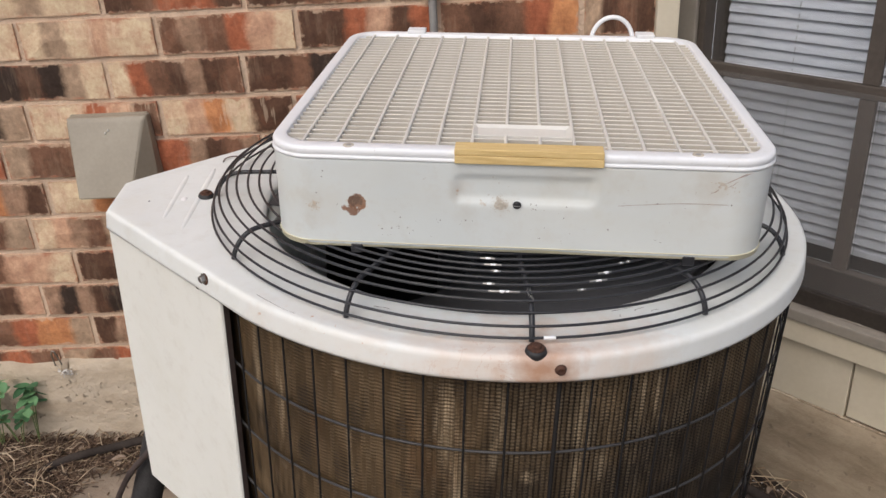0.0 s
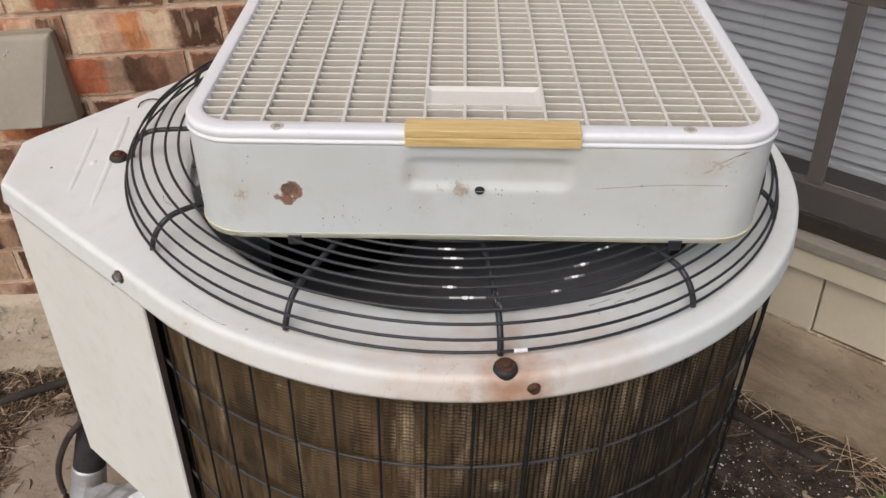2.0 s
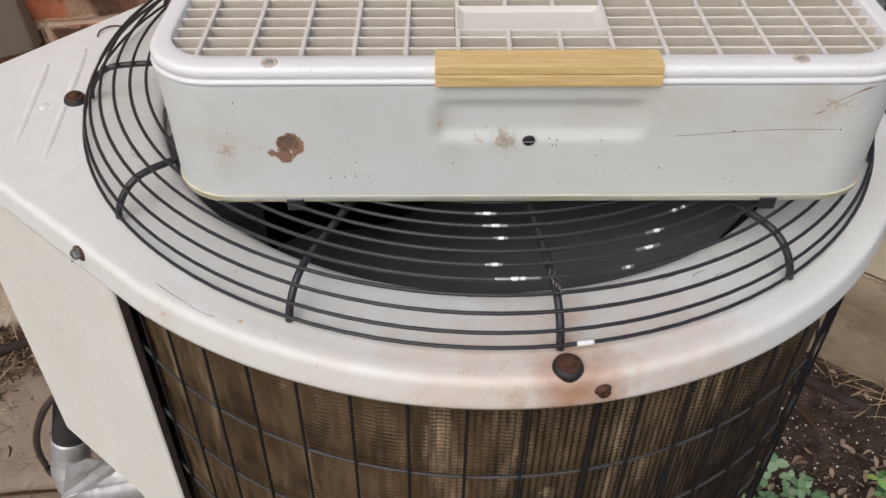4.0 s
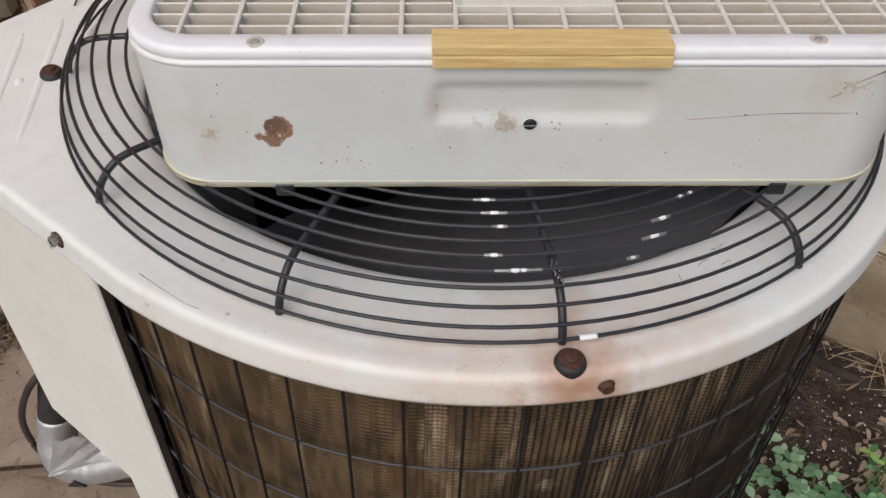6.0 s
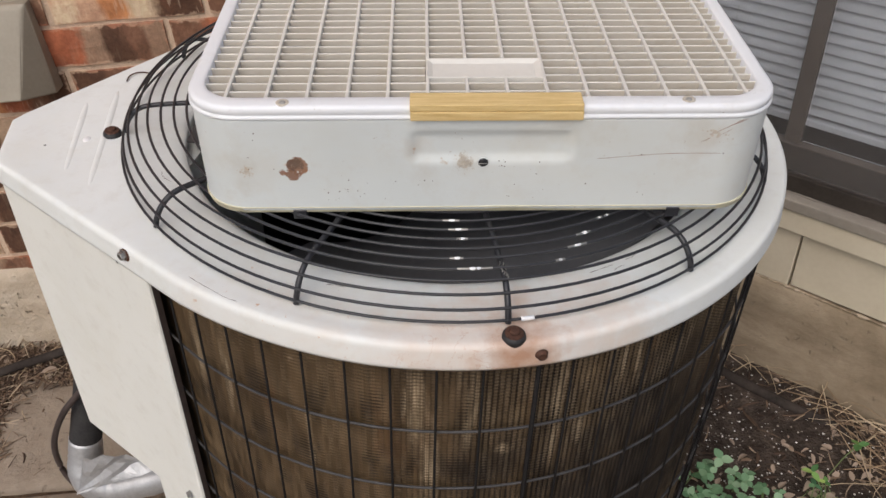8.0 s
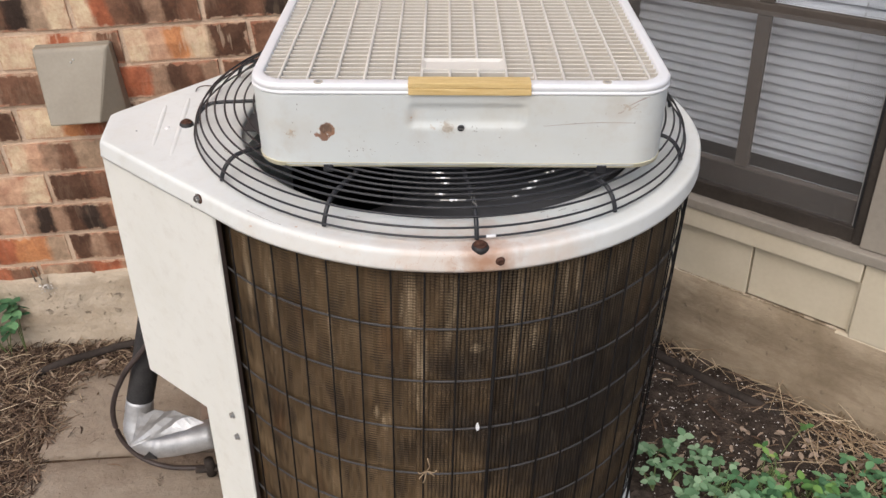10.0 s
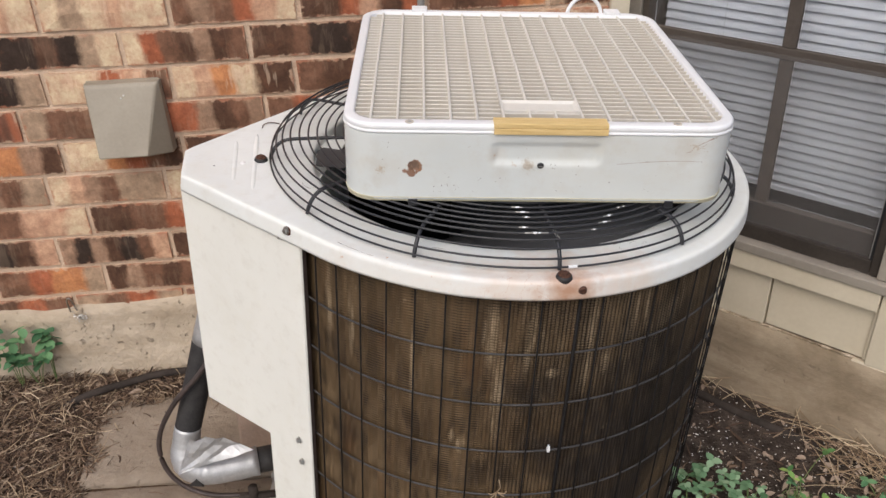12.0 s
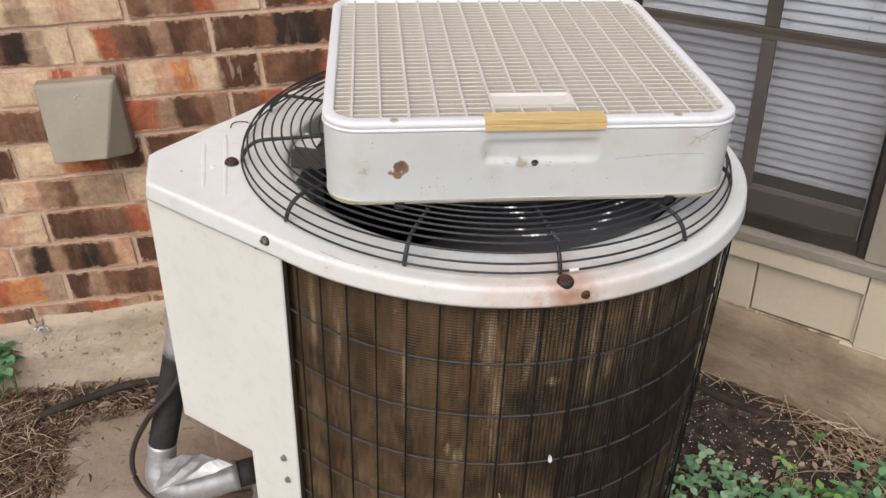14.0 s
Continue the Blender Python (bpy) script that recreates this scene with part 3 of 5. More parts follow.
def flecks(name, radius, count, mat, seed, stretch=1.0):
    """A ragged stain of many tiny flat scales round one place, facing -y."""
    rr, v, f = random.Random(seed), [], []
    for q in range(count):
        d, a = radius * min(abs(rr.gauss(0, 0.45)), 1.25), rr.uniform(0, 2 * math.pi)
        cx, cz = d * math.cos(a) * stretch, d * math.sin(a)
        size = radius * rr.uniform(0.04, 0.22) * max(0.3, 1 - d / radius / 1.3)
        n, i0, y = 8, len(v), -0.00003 * (q % 9)
        v += [(cx + size * rr.uniform(0.5, 1.15) * math.cos(2 * math.pi * k / n), y, cz + size * rr.uniform(0.5, 1.15) * math.sin(2 * math.pi * k / n)) for k in range(n)]
        f.append(tuple(range(i0, i0 + n)))
    return mesh(name, v, f, mat)


def specks(width, height, count, seed):
    """Separate small dots of dirt on a face that looks along -y."""
    rr, v, f = random.Random(seed), [], []
    for _ in range(count):
        cx, cz, r = rr.uniform(-0.5, 0.5) * width, rr.uniform(-0.5, 0.5) * height, rr.uniform(0.0002, 0.0007)
        i = len(v)
        v += [(cx + r * rr.uniform(0.6, 1.2) * math.cos(math.pi * k / 4), 0.0, cz + r * rr.uniform(0.6, 1.5) * math.sin(math.pi * k / 4)) for k in range(8)]
        f.append(tuple(range(i, i + 8)))
    return mesh("dirt_speck", v, f, M_RUSTY)


def ground_z(x, y):
    return 0.03 - 0.042 * max(-1.6, min(1.6, x)) + 0.012 * noise.noise((x * 3.1, y * 3.1, 4)) + 0.006 * noise.noise((x * 11, y * 11, 9))


UNIT = pose(0, 0, 0, 0, 3.8, 0)      # the condenser has settled and leans a little
BAY = pose(0, 0, 0, 0, 0, -45)       # the window wall stands at 45 degrees

# ---------------------------------------------------------------- setting
span = [-300, -120, -50, -20, -9, -5, -3.2, -2.4, -2.0] + [-1.8 + 0.03 * k for k in range(121)] + [2.0, 2.4, 3.2, 5, 9, 20, 50, 120, 300]
gn = len(span)
gv = [(x, y, ground_z(x, y) + 0.004 * noise.noise((x * 40, y * 40, 1))) for y in span for x in span]
gf = [(j * gn + i, j * gn + i + 1, (j + 1) * gn + i + 1, (j + 1) * gn + i) for j in range(gn - 1) for i in range(gn - 1)]
tagged(part("ground", mesh("ground", gv, gf, M_SOIL, True)), "bare dark soil and brown mulch beside the house", "ground", kind="structure")

WALL_Y = 0.5227
COURSE, FIRST, PITCH = 0.0788, 0.302, 0.2615
wall = tagged(part("wall_north", rough_box("wall_north", (-3.2, 0.366, WALL_Y + 0.007, 0.75, 0.16, 2.62), M_MORTAR, 0.12, 0.002, 0.002)),
              "brick veneer house wall with tan mortar joints", "wall", kind="structure")


def footing_bm():
    xs = [-3.2 + 0.02 * k for k in range(179)]
    rows = []
    for x in xs:
        top = 0.268 + 0.014 * noise.noise((x * 5, 0, 3)) + 0.007 * noise.noise((x * 21, 2, 3)) + 0.012 * min(1, max(0, (x + 0.95) * 3))
        ring = [(x, 0.60, top - 0.002)]
        for z, y in ((top, 0.528), (top - 0.004, 0.5165), (top - 0.03, 0.512), (top - 0.05, 0.511), (top * 0.7, 0.509), (top * 0.58, 0.507), (top * 0.45, 0.505), (top * 0.35, 0.503), (0.07, 0.500), (-0.12, 0.498)):
            ring.append((x, y + 0.008 * noise.noise((x * 7, z * 9, 1)) + 0.006 * noise.noise((x * 25, z * 30, 5)), z))
        rows.append(ring)
    return loft(rows, False)


fv, ff = footing_bm()
tagged(part("foundation_wall", mesh("foundation_wall", fv, ff, M_WALLC, True)), "rough tan mortar-faced house foundation under the bricks", "foundation", kind="structure")

# bay wall at 45 degrees: local x runs along it, local y goes into it
bay = tagged(part("wall_bay", box("wall_bay", (-0.30, -0.102, 0.772, 0.90, 0.15, 2.6), M_CREAM), m=BAY), "angled cream-painted window bay wall", "wall", kind="structure")
for nm, d, mt in (("lower_board", (-0.30, 0.291, 0.767, 0.88, 0.196, 0.36), M_CREAM), ("lower_board", (0.295, 0.520, 0.769, 0.88, 0.199, 0.36), M_CREAM),
                  ("corner_board", (0.527, 0.90, 0.755, 0.90, 0.194, 0.3850), M_CREAM), ("batten", (-0.22, 0.5245, 0.748, 0.77, 0.3375, 0.3850), M_CREAM),
                  ("right_board", (0.522, 0.90, 0.760, 0.90, 0.412, 2.6), M_TAUPE), ("upper_board", (-0.102, 0.522, 0.767, 0.90, 1.62, 2.6), M_CREAM),
                  ("joint_strip", (0.519, 0.526, 0.763, 0.80, 0.199, 0.337), M_CREAM)):
    part(nm, box(nm, d, mt, 0.002), bay)
tagged(part("corner_trim", box("corner_trim", (0.3665, 0.4075, 0.512, 0.78, 0.22, 2.6), M_CREAM, 0.003)), "cream painted corner board at the end of the bricks", "trim", kind="structure")


def bay_footing():
    rows = []
    for k in range(100):
        s = -0.34 + 0.025 * k
        top = 0.1935 + 0.004 * noise.noise((s * 6, 1, 1)) + 0.003 * noise.noise((s * 30, 1, 1)) - 0.006 * max(0, s - 0.52) * 4
        ring = [(s, 0.86, top)]
        for z, n in ((top, 0.770), (top - 0.003, 0.757), (top - 0.04, 0.750), (0.11, 0.742), (0.06, 0.733), (0.01, 0.722), (-0.16, 0.715)):
            ring.append((s, n + 0.006 * noise.noise((s * 6, z * 9, 7)) + 0.003 * noise.noise((s * 26, z * 30, 2)), z))
        rows.append(ring)
    return loft(rows, False)


fv, ff = bay_footing()
tagged(part("foundation_bay", mesh("foundation_bay", fv, ff, M_FOOT, True), m=BAY), "stained tan concrete foundation below the window bay", "foundation", kind="structure")

def ragged(name, s0, s1, z, n0, size, mat, seed):
    pts = [(s0 + (s1 - s0) * k / 60, n0, z + 0.0025 * noise.noise((k * 0.35, seed, 1))) for k in range(61)]
    return tube(name, pts, size, mat, 7, taper=[0.15 + 1.1 * abs(noise.noise((k * 0.45, seed, 4))) + 0.6 * max(0, noise.noise((k * 0.12, seed, 9))) for k in range(61)])


part("mortar_bead", ragged("mortar_bead", -0.20, 0.53, 0.1945, 0.7655, 0.0052, M_WALLC, 3.3), bay, "cracked mortar crumbs under the boards")
part("mortar_bead", ragged("mortar_bead", 0.20, 0.50, 0.1955, 0.7640, 0.0048, M_FOOT, 8.1), bay, "cracked mortar crumbs under the boards")
part("pale_ledge", rough_box("pale_ledge", (0.50, 0.90, 0.7555, 0.80, 0.174, 0.1925), M_CREAM, 0.02, 0.0025, 0.002, 4.0), bay, "pale painted ledge")
window = thing("window_1", "bronze-framed single-hung window with white blinds behind glass", "window", BAY, kind="structure")
part("window_sill", box("window_sill", (-0.20, 0.600, 0.742, 0.80, 0.3860, 0.4095), M_TAUPE, 0.003), window, "taupe painted sill")
part("casing", box("casing", (-0.165, -0.1025, 0.757, 0.80, 0.412, 1.62), M_TAUPE, 0.003), window)
FR = (("jamb", (-0.101, -0.0865, 0.764, 0.86, 0.411, 1.60)), ("jamb", (0.486, 0.5040, 0.764, 0.86, 0.411, 1.60)), ("casing", (0.5045, 0.5690, 0.757, 0.80, 0.412, 1.62)), ("bottom_rail", (-0.0860, 0.4855, 0.766, 0.84, 0.411, 0.4455)), ("sash_rail", (-0.0855, 0.4795, 0.781, 0.80, 0.4460, 0.4965)), ("sash_lip", (-0.0855, 0.4795, 0.779, 0.7985, 0.4970, 0.5005)),
      ("meeting_rail", (-0.0860, 0.4855, 0.784, 0.797, 0.832, 0.857)), ("muntin", (0.211, 0.240, 0.785, 0.797, 0.501, 0.8315)), ("muntin", (0.211, 0.240, 0.785, 0.797, 0.8575, 1.56)),
      ("top_rail", (-0.0860, 0.4855, 0.772, 0.84, 1.5605, 1.60)))
for nm, d in FR:
    low = nm in ("bottom_rail", "sash_rail") or d[0] == 0.486
    part(nm, box(nm, d, M_TAUPE if nm == "casing" else M_SASH if low else M_BRONZE, 0.0025), window)
part("caulk_bead", ragged("caulk_bead", -0.086, 0.49, 0.4120, 0.7640, 0.0017, M_TAUPE, 5.7), window, "flaking pale caulk")
part("screen_edge", box("screen_edge", (0.4775, 0.4797, 0.7725, 0.7743, 0.4465, 0.845), M_PIPE, 0.0005), window, "thin grey screen edge")
part("track", box("track", (0.4800, 0.4856, 0.768, 0.785, 0.446, 0.8295), M_BLACK, 0.001), window, "black sash track")
for d in ((-0.0855, 0.2075, 0.501, 0.8295), (0.2415, 0.4795, 0.501, 0.8295), (-0.0855, 0.2075, 0.8585, 1.56), (0.2415, 0.485, 0.8585, 1.56)):
    g = part("pane", box("pane", (d[0], d[1], 0.7985, 0.8025, d[2], d[3]), M_GLASS), window)
    g.visible_shadow = False

scr_mat = Nodes("insect_screen")
tr = scr_mat.t.nodes.new("ShaderNodeBsdfTransparent")
mx = scr_mat.t.nodes.new("ShaderNodeMixShader")
mx.inputs[0].default_value = 0.15
scr_mat.done(scr_mat.ramp(scr_mat.noise(scr_mat.coords(), 6, 4), ((0.3, (0.17, 0.160, 0.155)), (0.7, (0.25, 0.235, 0.23)))), 0.7)
scr_mat.t.links.new(tr.outputs[0], mx.inputs[1])
scr_mat.t.links.new(scr_mat.b.outputs[0], mx.inputs[2])
scr_mat.t.links.new(mx.outputs[0], scr_mat.t.nodes["Material Output"].inputs["Surface"])
screen = part("insect_screen", box("insect_screen", (-0.0850, 0.4795, 0.7745, 0.7755, 0.4465, 0.845), scr_mat.mat), window, "fine grey insect screen")
screen.visible_shadow = False
blind = thing("window_blind", "white horizontal mini blind, closed, hanging behind the glass", "blind", BAY)
SLAT = 0.0205
sv, sf = loft([[(s, 0.011 * t, 0.0007 - 0.0022 * t * t) for t in (-1, -0.5, 0, 0.5, 1)] for s in (-0.080, 0.479)], False)
slat_me = mesh("slat", [(x, y, z) for x, y, z in sv] + [(x, y, z - 0.0008) for x, y, z in sv], sf + [tuple(i + len(sv) for i in reversed(f)) for f in sf], M_BLIND, True)
for k in range(49):
    part("slat", slat_me, blind, m=pose(0, 0.845, 0.545 + SLAT * k, 62 + 3 * noise.noise((k * 0.7, 1, 1)), 0.25 * noise.noise((k * 0.31, 3, 1)), 0))
part("bottom_rail", box("bottom_rail", (-0.080, 0.479, 0.833, 0.857, 0.514, 0.528), M_BLIND, 0.004), blind)
for s in (0.063, 0.396):
    for k in range(49):
        z = 0.545 + SLAT * k
        part("ladder_cord", tube("ladder_cord", [(s, 0.8345, z - 0.0095), (s + 0.0012, 0.8340, z - 0.0045), (s, 0.8365, z - 0.0005)], 0.0010, M_PIPE, 5), blind)
room = [(-0.25, 0.9, 0.30), (0.75, 0.9, 0.30), (0.75, 0.9, 1.75), (-0.25, 0.9, 1.75), (-0.25, 2.2, 0.30), (0.75, 2.2, 0.30), (0.75, 2.2, 1.75), (-0.25, 2.2, 1.75)]
tagged(part("wall_room", mesh("wall_room", room, [(4, 5, 6, 7), (0, 1, 5, 4), (1, 2, 6, 5), (2, 3, 7, 6), (3, 0, 4, 7)], M_ROOM), m=BAY), "dim plain room walls behind the blind", "wall", kind="structure")

# ---------------------------------------------------------------- condenser
PLATE_R, WIRE_R = 0.3912, 0.3838
CX, CY = -0.003, 0.0005                # the round body's axis
CORE = pose(CX, CY, 0)
ac = thing("air_conditioner", "weathered off-white round outdoor condenser unit with rust-stained top", "air conditioner", UNIT)


def plate_edge(a):
    """The top plate's outline: a circle with a service corner drawn out of it."""
    dx, dy = math.cos(a), math.sin(a)
    deg = math.degrees(a) % 360
    along = CX * dx + CY * dy
    ring = along + math.sqrt(PLATE_R ** 2 - CX ** 2 - CY ** 2 + along ** 2)
    if 226.6 <= deg < 252.0:            # the straight front edge eases into the round rim
        return ring + 0.0052 * ((252.0 - deg) / 25.4) ** 2
    if not 139.0 < deg < 226.6:
        return ring
    best = 9.0
    for nx, ny, d in ((-0.759, 0.651, 0.3950), (-0.9953, -0.0964, 0.5026), (-0.6872, -0.7265, 0.3985)):
        c = nx * dx + ny * dy
        if c > 1e-6:
            best = min(best, d / c)
    return max(best, ring)


angs = sorted([radians(1.5 * k) for k in range(240)] + [radians(179.55), radians(190.15)])
loops = []
for inset, fixed, z in ((None, 0.3018, 0.800), (None, 0.3008, 0.815), (None, 0.2998, 0.8340), (None, 0.2998, 0.8378), (None, 0.3015, 0.8408), (None, 0.3070, 0.8432), (None, 0.3180, 0.8452), (None, 0.366, 0.8470), (None, 0.372, 0.8466), (0.0155, None, 0.8472), (0.0075, None, 0.8474), (0.0050, None, 0.8471), (0.0030, None, 0.8460), (0.0014, None, 0.8440),
                        (0.0008, None, 0.8405), (0.0004, None, 0.8375), (-0.0008, None, 0.8265), (-0.0012, None, 0.8235), (0.0, None, 0.8205), (0.003, None, 0.8205), (0.004, None, 0.832)):
    loops.append([((CX + fixed * math.cos(a) if inset is None else (plate_edge(a) - inset) * math.cos(a)), (CY + fixed * math.sin(a) if inset is None else (plate_edge(a) - inset) * math.sin(a)), z + 0.0008 * noise.noise((math.cos(a) * 3, math.sin(a) * 3, z * 40))) for a in angs])
pv, pf = loft(loops)
part("top_plate", mesh("top_plate", pv, pf, M_PAINT, True), ac)
for (x0, y0), (x1, y1) in (((-0.415, -0.112), (-0.429, 0.056)), ((-0.384, -0.143), (-0.3985, 0.086))):
    path = [(x0 + (x1 - x0) * k / 10, y0 + (y1 - y0) * k / 10, 0.8423) for k in range(11)]
    part("pressed_rib", tube("pressed_rib", path, 0.0058, M_PAINT, 16, taper=[0.70, 0.92] + [1] * 7 + [0.92, 0.70]), ac)

# service corner: panel with a notch below
DIR = Vector((math.cos(radians(136.5)), math.sin(radians(136.5)), 0))
OUT = Vector((-DIR.y, DIR.x, 0))
if OUT.dot(Vector((-1, -1, 0))) < 0:
    OUT = -OUT
ORIGIN = Vector((-0.331, -0.228, 0))
PANEL = Matrix(((DIR.x, -OUT.x, 0, ORIGIN.x), (DIR.y, -OUT.y, 0, ORIGIN.y), (0, 0, 1, 0), (0, 0, 0, 1)))   # x along the panel, y inwards


def panel_bm():
    bm = bmesh.new()
    out = [(-0.0255, 0.045), (0.0745, 0.040), (0.0745, 0.421), (0.2345, 0.409), (0.236, 0.826), (-0.0255, 0.826)]
    f = bm.faces.new([bm.verts.new((u, 0.0, z)) for u, z in out])
    ext = bmesh.ops.extrude_face_region(bm, geom=[f])
    for v in ext["geom"]:
        if isinstance(v, bmesh.types.BMVert):
            v.co.y += 0.003
    bmesh.ops.recalc_face_normals(bm, faces=bm.faces[:])
    bmesh.ops.bevel(bm, geom=[e for e in bm.edges if abs(e.verts[0].co.y) < 1e-6 and abs(e.verts[1].co.y) < 1e-6], offset=0.0035, segments=3, profile=0.5, affect="EDGES")
    return bm


part("service_panel", from_bm("service_panel", panel_bm(), M_PANEL), ac, m=PANEL)
sp = [(-0.496, -0.060), (-0.494, 0.004), (-0.345, 0.183), (-0.25, 0.10), (-0.33, -0.19)]
cv, cf = loft([[(x, y, z) for x, y in sp] for z in (0.416, 0.826)], True, True, True)
part("cabinet_side", mesh("cabinet_side", cv, cf, M_PAINT), ac)
# added dark brown strip that stands in for shade between panel and coil
part("gap_shade_strip", box("gap_shade_strip", (-0.0262, -0.0248, 0.0035, 0.010, 0.05, 0.815), M_CABLE), ac, "dark strip standing in for the shaded gap beside the panel", PANEL)
hexa = lathe("hex_head", [(0.0, 0.0042), (0.0036, 0.0042), (0.0044, 0.0032), (0.0044, 0.0), (0.0062, 0.0), (0.0062, -0.0012)], M_STEEL, 6, False)
for u, z in ((0.0005, 0.452), (-0.004, 0.409), (0.012, 0.822)):
    part("panel_screw", hexa, ac, m=PANEL @ pose(u, -0.0012, z, 90, 0, 20))
part("screw_cup", lathe("screw_cup", [(0.0, 0.0012), (0.0056, 0.0012), (0.0066, 0.0004), (0.0070, -0.001)], M_RUSTY, 18), ac, "dark rusty screw cup", Matrix.Translation((-0.3287, -0.2372, 0.8383)) @ pose(0, 0, 0, 90, 0, -43))
part("panel_screw", hexa, ac, m=Matrix.Translation((-0.3303, -0.2377, 0.8393)) @ pose(0, 0, 0, 90, 0, -43))

# coil with fine rippled fins
rows = []
z, k = 0.05, 0
while z < 0.832:
    for dz, r in ((0.0, 0.3724), (0.0015, 0.3738), (0.0026, 0.3738)):
        rows.append([((r + 0.0007 * noise.noise((a * 30, z * 60, 2)) + 0.0009 * noise.noise((a * 8, z * 9, 5))) * math.cos(a), (r + 0.0009 * noise.noise((a * 8, z * 9, 5))) * math.sin(a), z + dz + 0.0004 * noise.noise((a * 12, z * 3, 7))) for a in (2 * math.pi * i / 170 for i in range(170))])
    z += 0.0041
cv, cf = loft(rows)
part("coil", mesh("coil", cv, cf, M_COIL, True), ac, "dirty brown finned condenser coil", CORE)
part("base_pan", lathe("base_pan", [(0.0, 0.062), (0.37, 0.062), (0.3935, 0.066), (0.3945, 0.045), (0.36, 0.043)], M_PAINT, 72), ac, m=CORE)
stay = tube("guard_wire", [(0, 0, 0.06), (0, 0, 0.828)], 0.00125, M_GUARD, 6)
for k in (q for q in range(49) if q != 10):     # a thicker stay takes the place of one wire
    a = radians(-145.0 + 6.1 * k)
    part("guard_wire", stay, ac, m=CORE @ pose(WIRE_R * math.cos(a), WIRE_R * math.sin(a), 0.0, 0.12 * noise.noise((k, 1, 1)), 0.12 * noise.noise((k, 5, 1)), 0))
hoop = tube("guard_hoop", arc(WIRE_R - 0.0018, 0, -145.4, 150, 130), 0.0015, M_HOOP, 6)
for k in range(9):
    part("guard_hoop", hoop, ac, m=CORE @ pose(0, 0, 0.7295 - 0.0854 * k))
part("thick_stay", tube("thick_stay", [(0, 0, 0.06), (0, 0, 0.828)], 0.0024, M_GUARD, 8), ac, m=CORE @ pose(WIRE_R * math.cos(radians(-82.8)), WIRE_R * math.sin(radians(-82.8)), 0))

# fan well
part("fan_shroud", lathe("fan_shroud", [(0.3012, 0.801), (0.3020, 0.78), (0.304, 0.70), (0.330, 0.60), (0.352, 0.40), (0.352, 0.075)], M_WELL, 72), ac, m=CORE)
part("motor", lathe("motor", [(0.0, 0.815), (0.06, 0.813), (0.074, 0.80), (0.076, 0.68), (0.06, 0.665), (0.0, 0.665)], M_BLACK, 36), ac, m=CORE)


def blade():
    rings = []
    for i in range(13):
        r = 0.07 + 0.2285 * i / 12
        half = radians(26 + 31 * min(1, i / 6) - 3 * max(0, i - 10))
        rings.append([(r * math.cos(t * half + 0.25 * i / 12), r * math.sin(t * half + 0.25 * i / 12), 0.784 + 0.064 * t + 0.010 * (1 - t * t)) for t in (-1, -0.66, -0.33, 0, 0.33, 0.66, 1)])
    v, f = loft(rings, False)
    n = len(v)
    return mesh("blade", v + [(x, y, z - 0.0015) for x, y, z in v], f + [tuple(i + n for i in reversed(q)) for q in f], M_BLADE, True)


blade_me = blade()
for a in (-106, 14, 124):
    part("fan_blade", blade_me, ac, m=CORE @ pose(0, 0, 0, 0, 0, a))

CHIPS = [(0.2662, -95.2, 2.2), (0.2792, -94.0, 2.4), (0.2919, -93.0, 1.3), (0.3199, -94.2, 1.4), (0.3333, -92.4, 3.4), (0.3333, -78.4, 1.0), (0.3188, -74.9, 2.2), (0.3073, -72.2, 1.9), (0.2930, -66.8, 0.9), (0.2930, -65.0, 0.7)]
# wire dome over the fan well: steep edge, flat top
RINGS = [(0.3662, 0.8535), (0.3630, 0.8645), (0.3558, 0.8752), (0.3460, 0.8822), (0.3338, 0.8850)] + [(0.3200 - 0.0137 * k, 0.8853) for k in range(20)]
for r, z in RINGS:
    part("grille_ring", tube("grille_ring", arc(r, z, 0, 358, 110) if r > 0.2 else arc(r, z, 0, 355, 70), 0.00145, M_WIRE, 6, True), ac, m=CORE)
prof = smooth_path([(0.3655, 0, 0.8495), (0.3632, 0, 0.8580), (0.3575, 0, 0.8680), (0.3480, 0, 0.8765), (0.3338, 0, 0.8808), (0.30, 0, 0.8814), (0.2, 0, 0.8814), (0.05, 0, 0.8814)], 5)
spoke_me = tube("grille_spoke", prof, 0.0029, M_WIRE, 8)
SPOKES = (-86.8, -56.9, -27.0, 3.0, 33.0, 63.0, 93.0, 123.5, 154.0, -175.8, -145.1, -116.0)
for a in SPOKES:
    part("grille_spoke", spoke_me, ac, m=CORE @ pose(0, 0, 0, 0, 0, a))
part("grille_cap", lathe("grille_cap", [(0.0, 0.8885), (0.055, 0.8875), (0.058, 0.885), (0.0, 0.884)], M_BLACK, 30), ac, m=CORE)
washer = lathe("rubber_washer", [(0.0, 0.0072), (0.0085, 0.0070), (0.0112, 0.0052), (0.0122, 0.0015), (0.0112, -0.003)], M_RUBBER, 22)
head = lathe("bolt_head", [(0.0, 0.0112), (0.0042, 0.0112), (0.0052, 0.0104), (0.0056, 0.0084), (0.0092, 0.0080), (0.0098, 0.0066)], M_RUSTY, 12, False)
for k, a in enumerate((-86.5, 93.0, -175.8)):
    a = radians(a)
    at = Matrix.Translation((CX + 0.3805 * math.cos(a), CY + 0.3805 * math.sin(a), 0.8465)) @ pose(0, 0, 0, 0, 0, 30 * k) @ pose(0, 0, 0, 4, 0, 0) @ Matrix.Scale(0.86, 4)
    b = part("hold_down_bolt", head, ac, "rusty bolt", at)
    w = part("rubber_washer", washer, b, "black rubber washer")
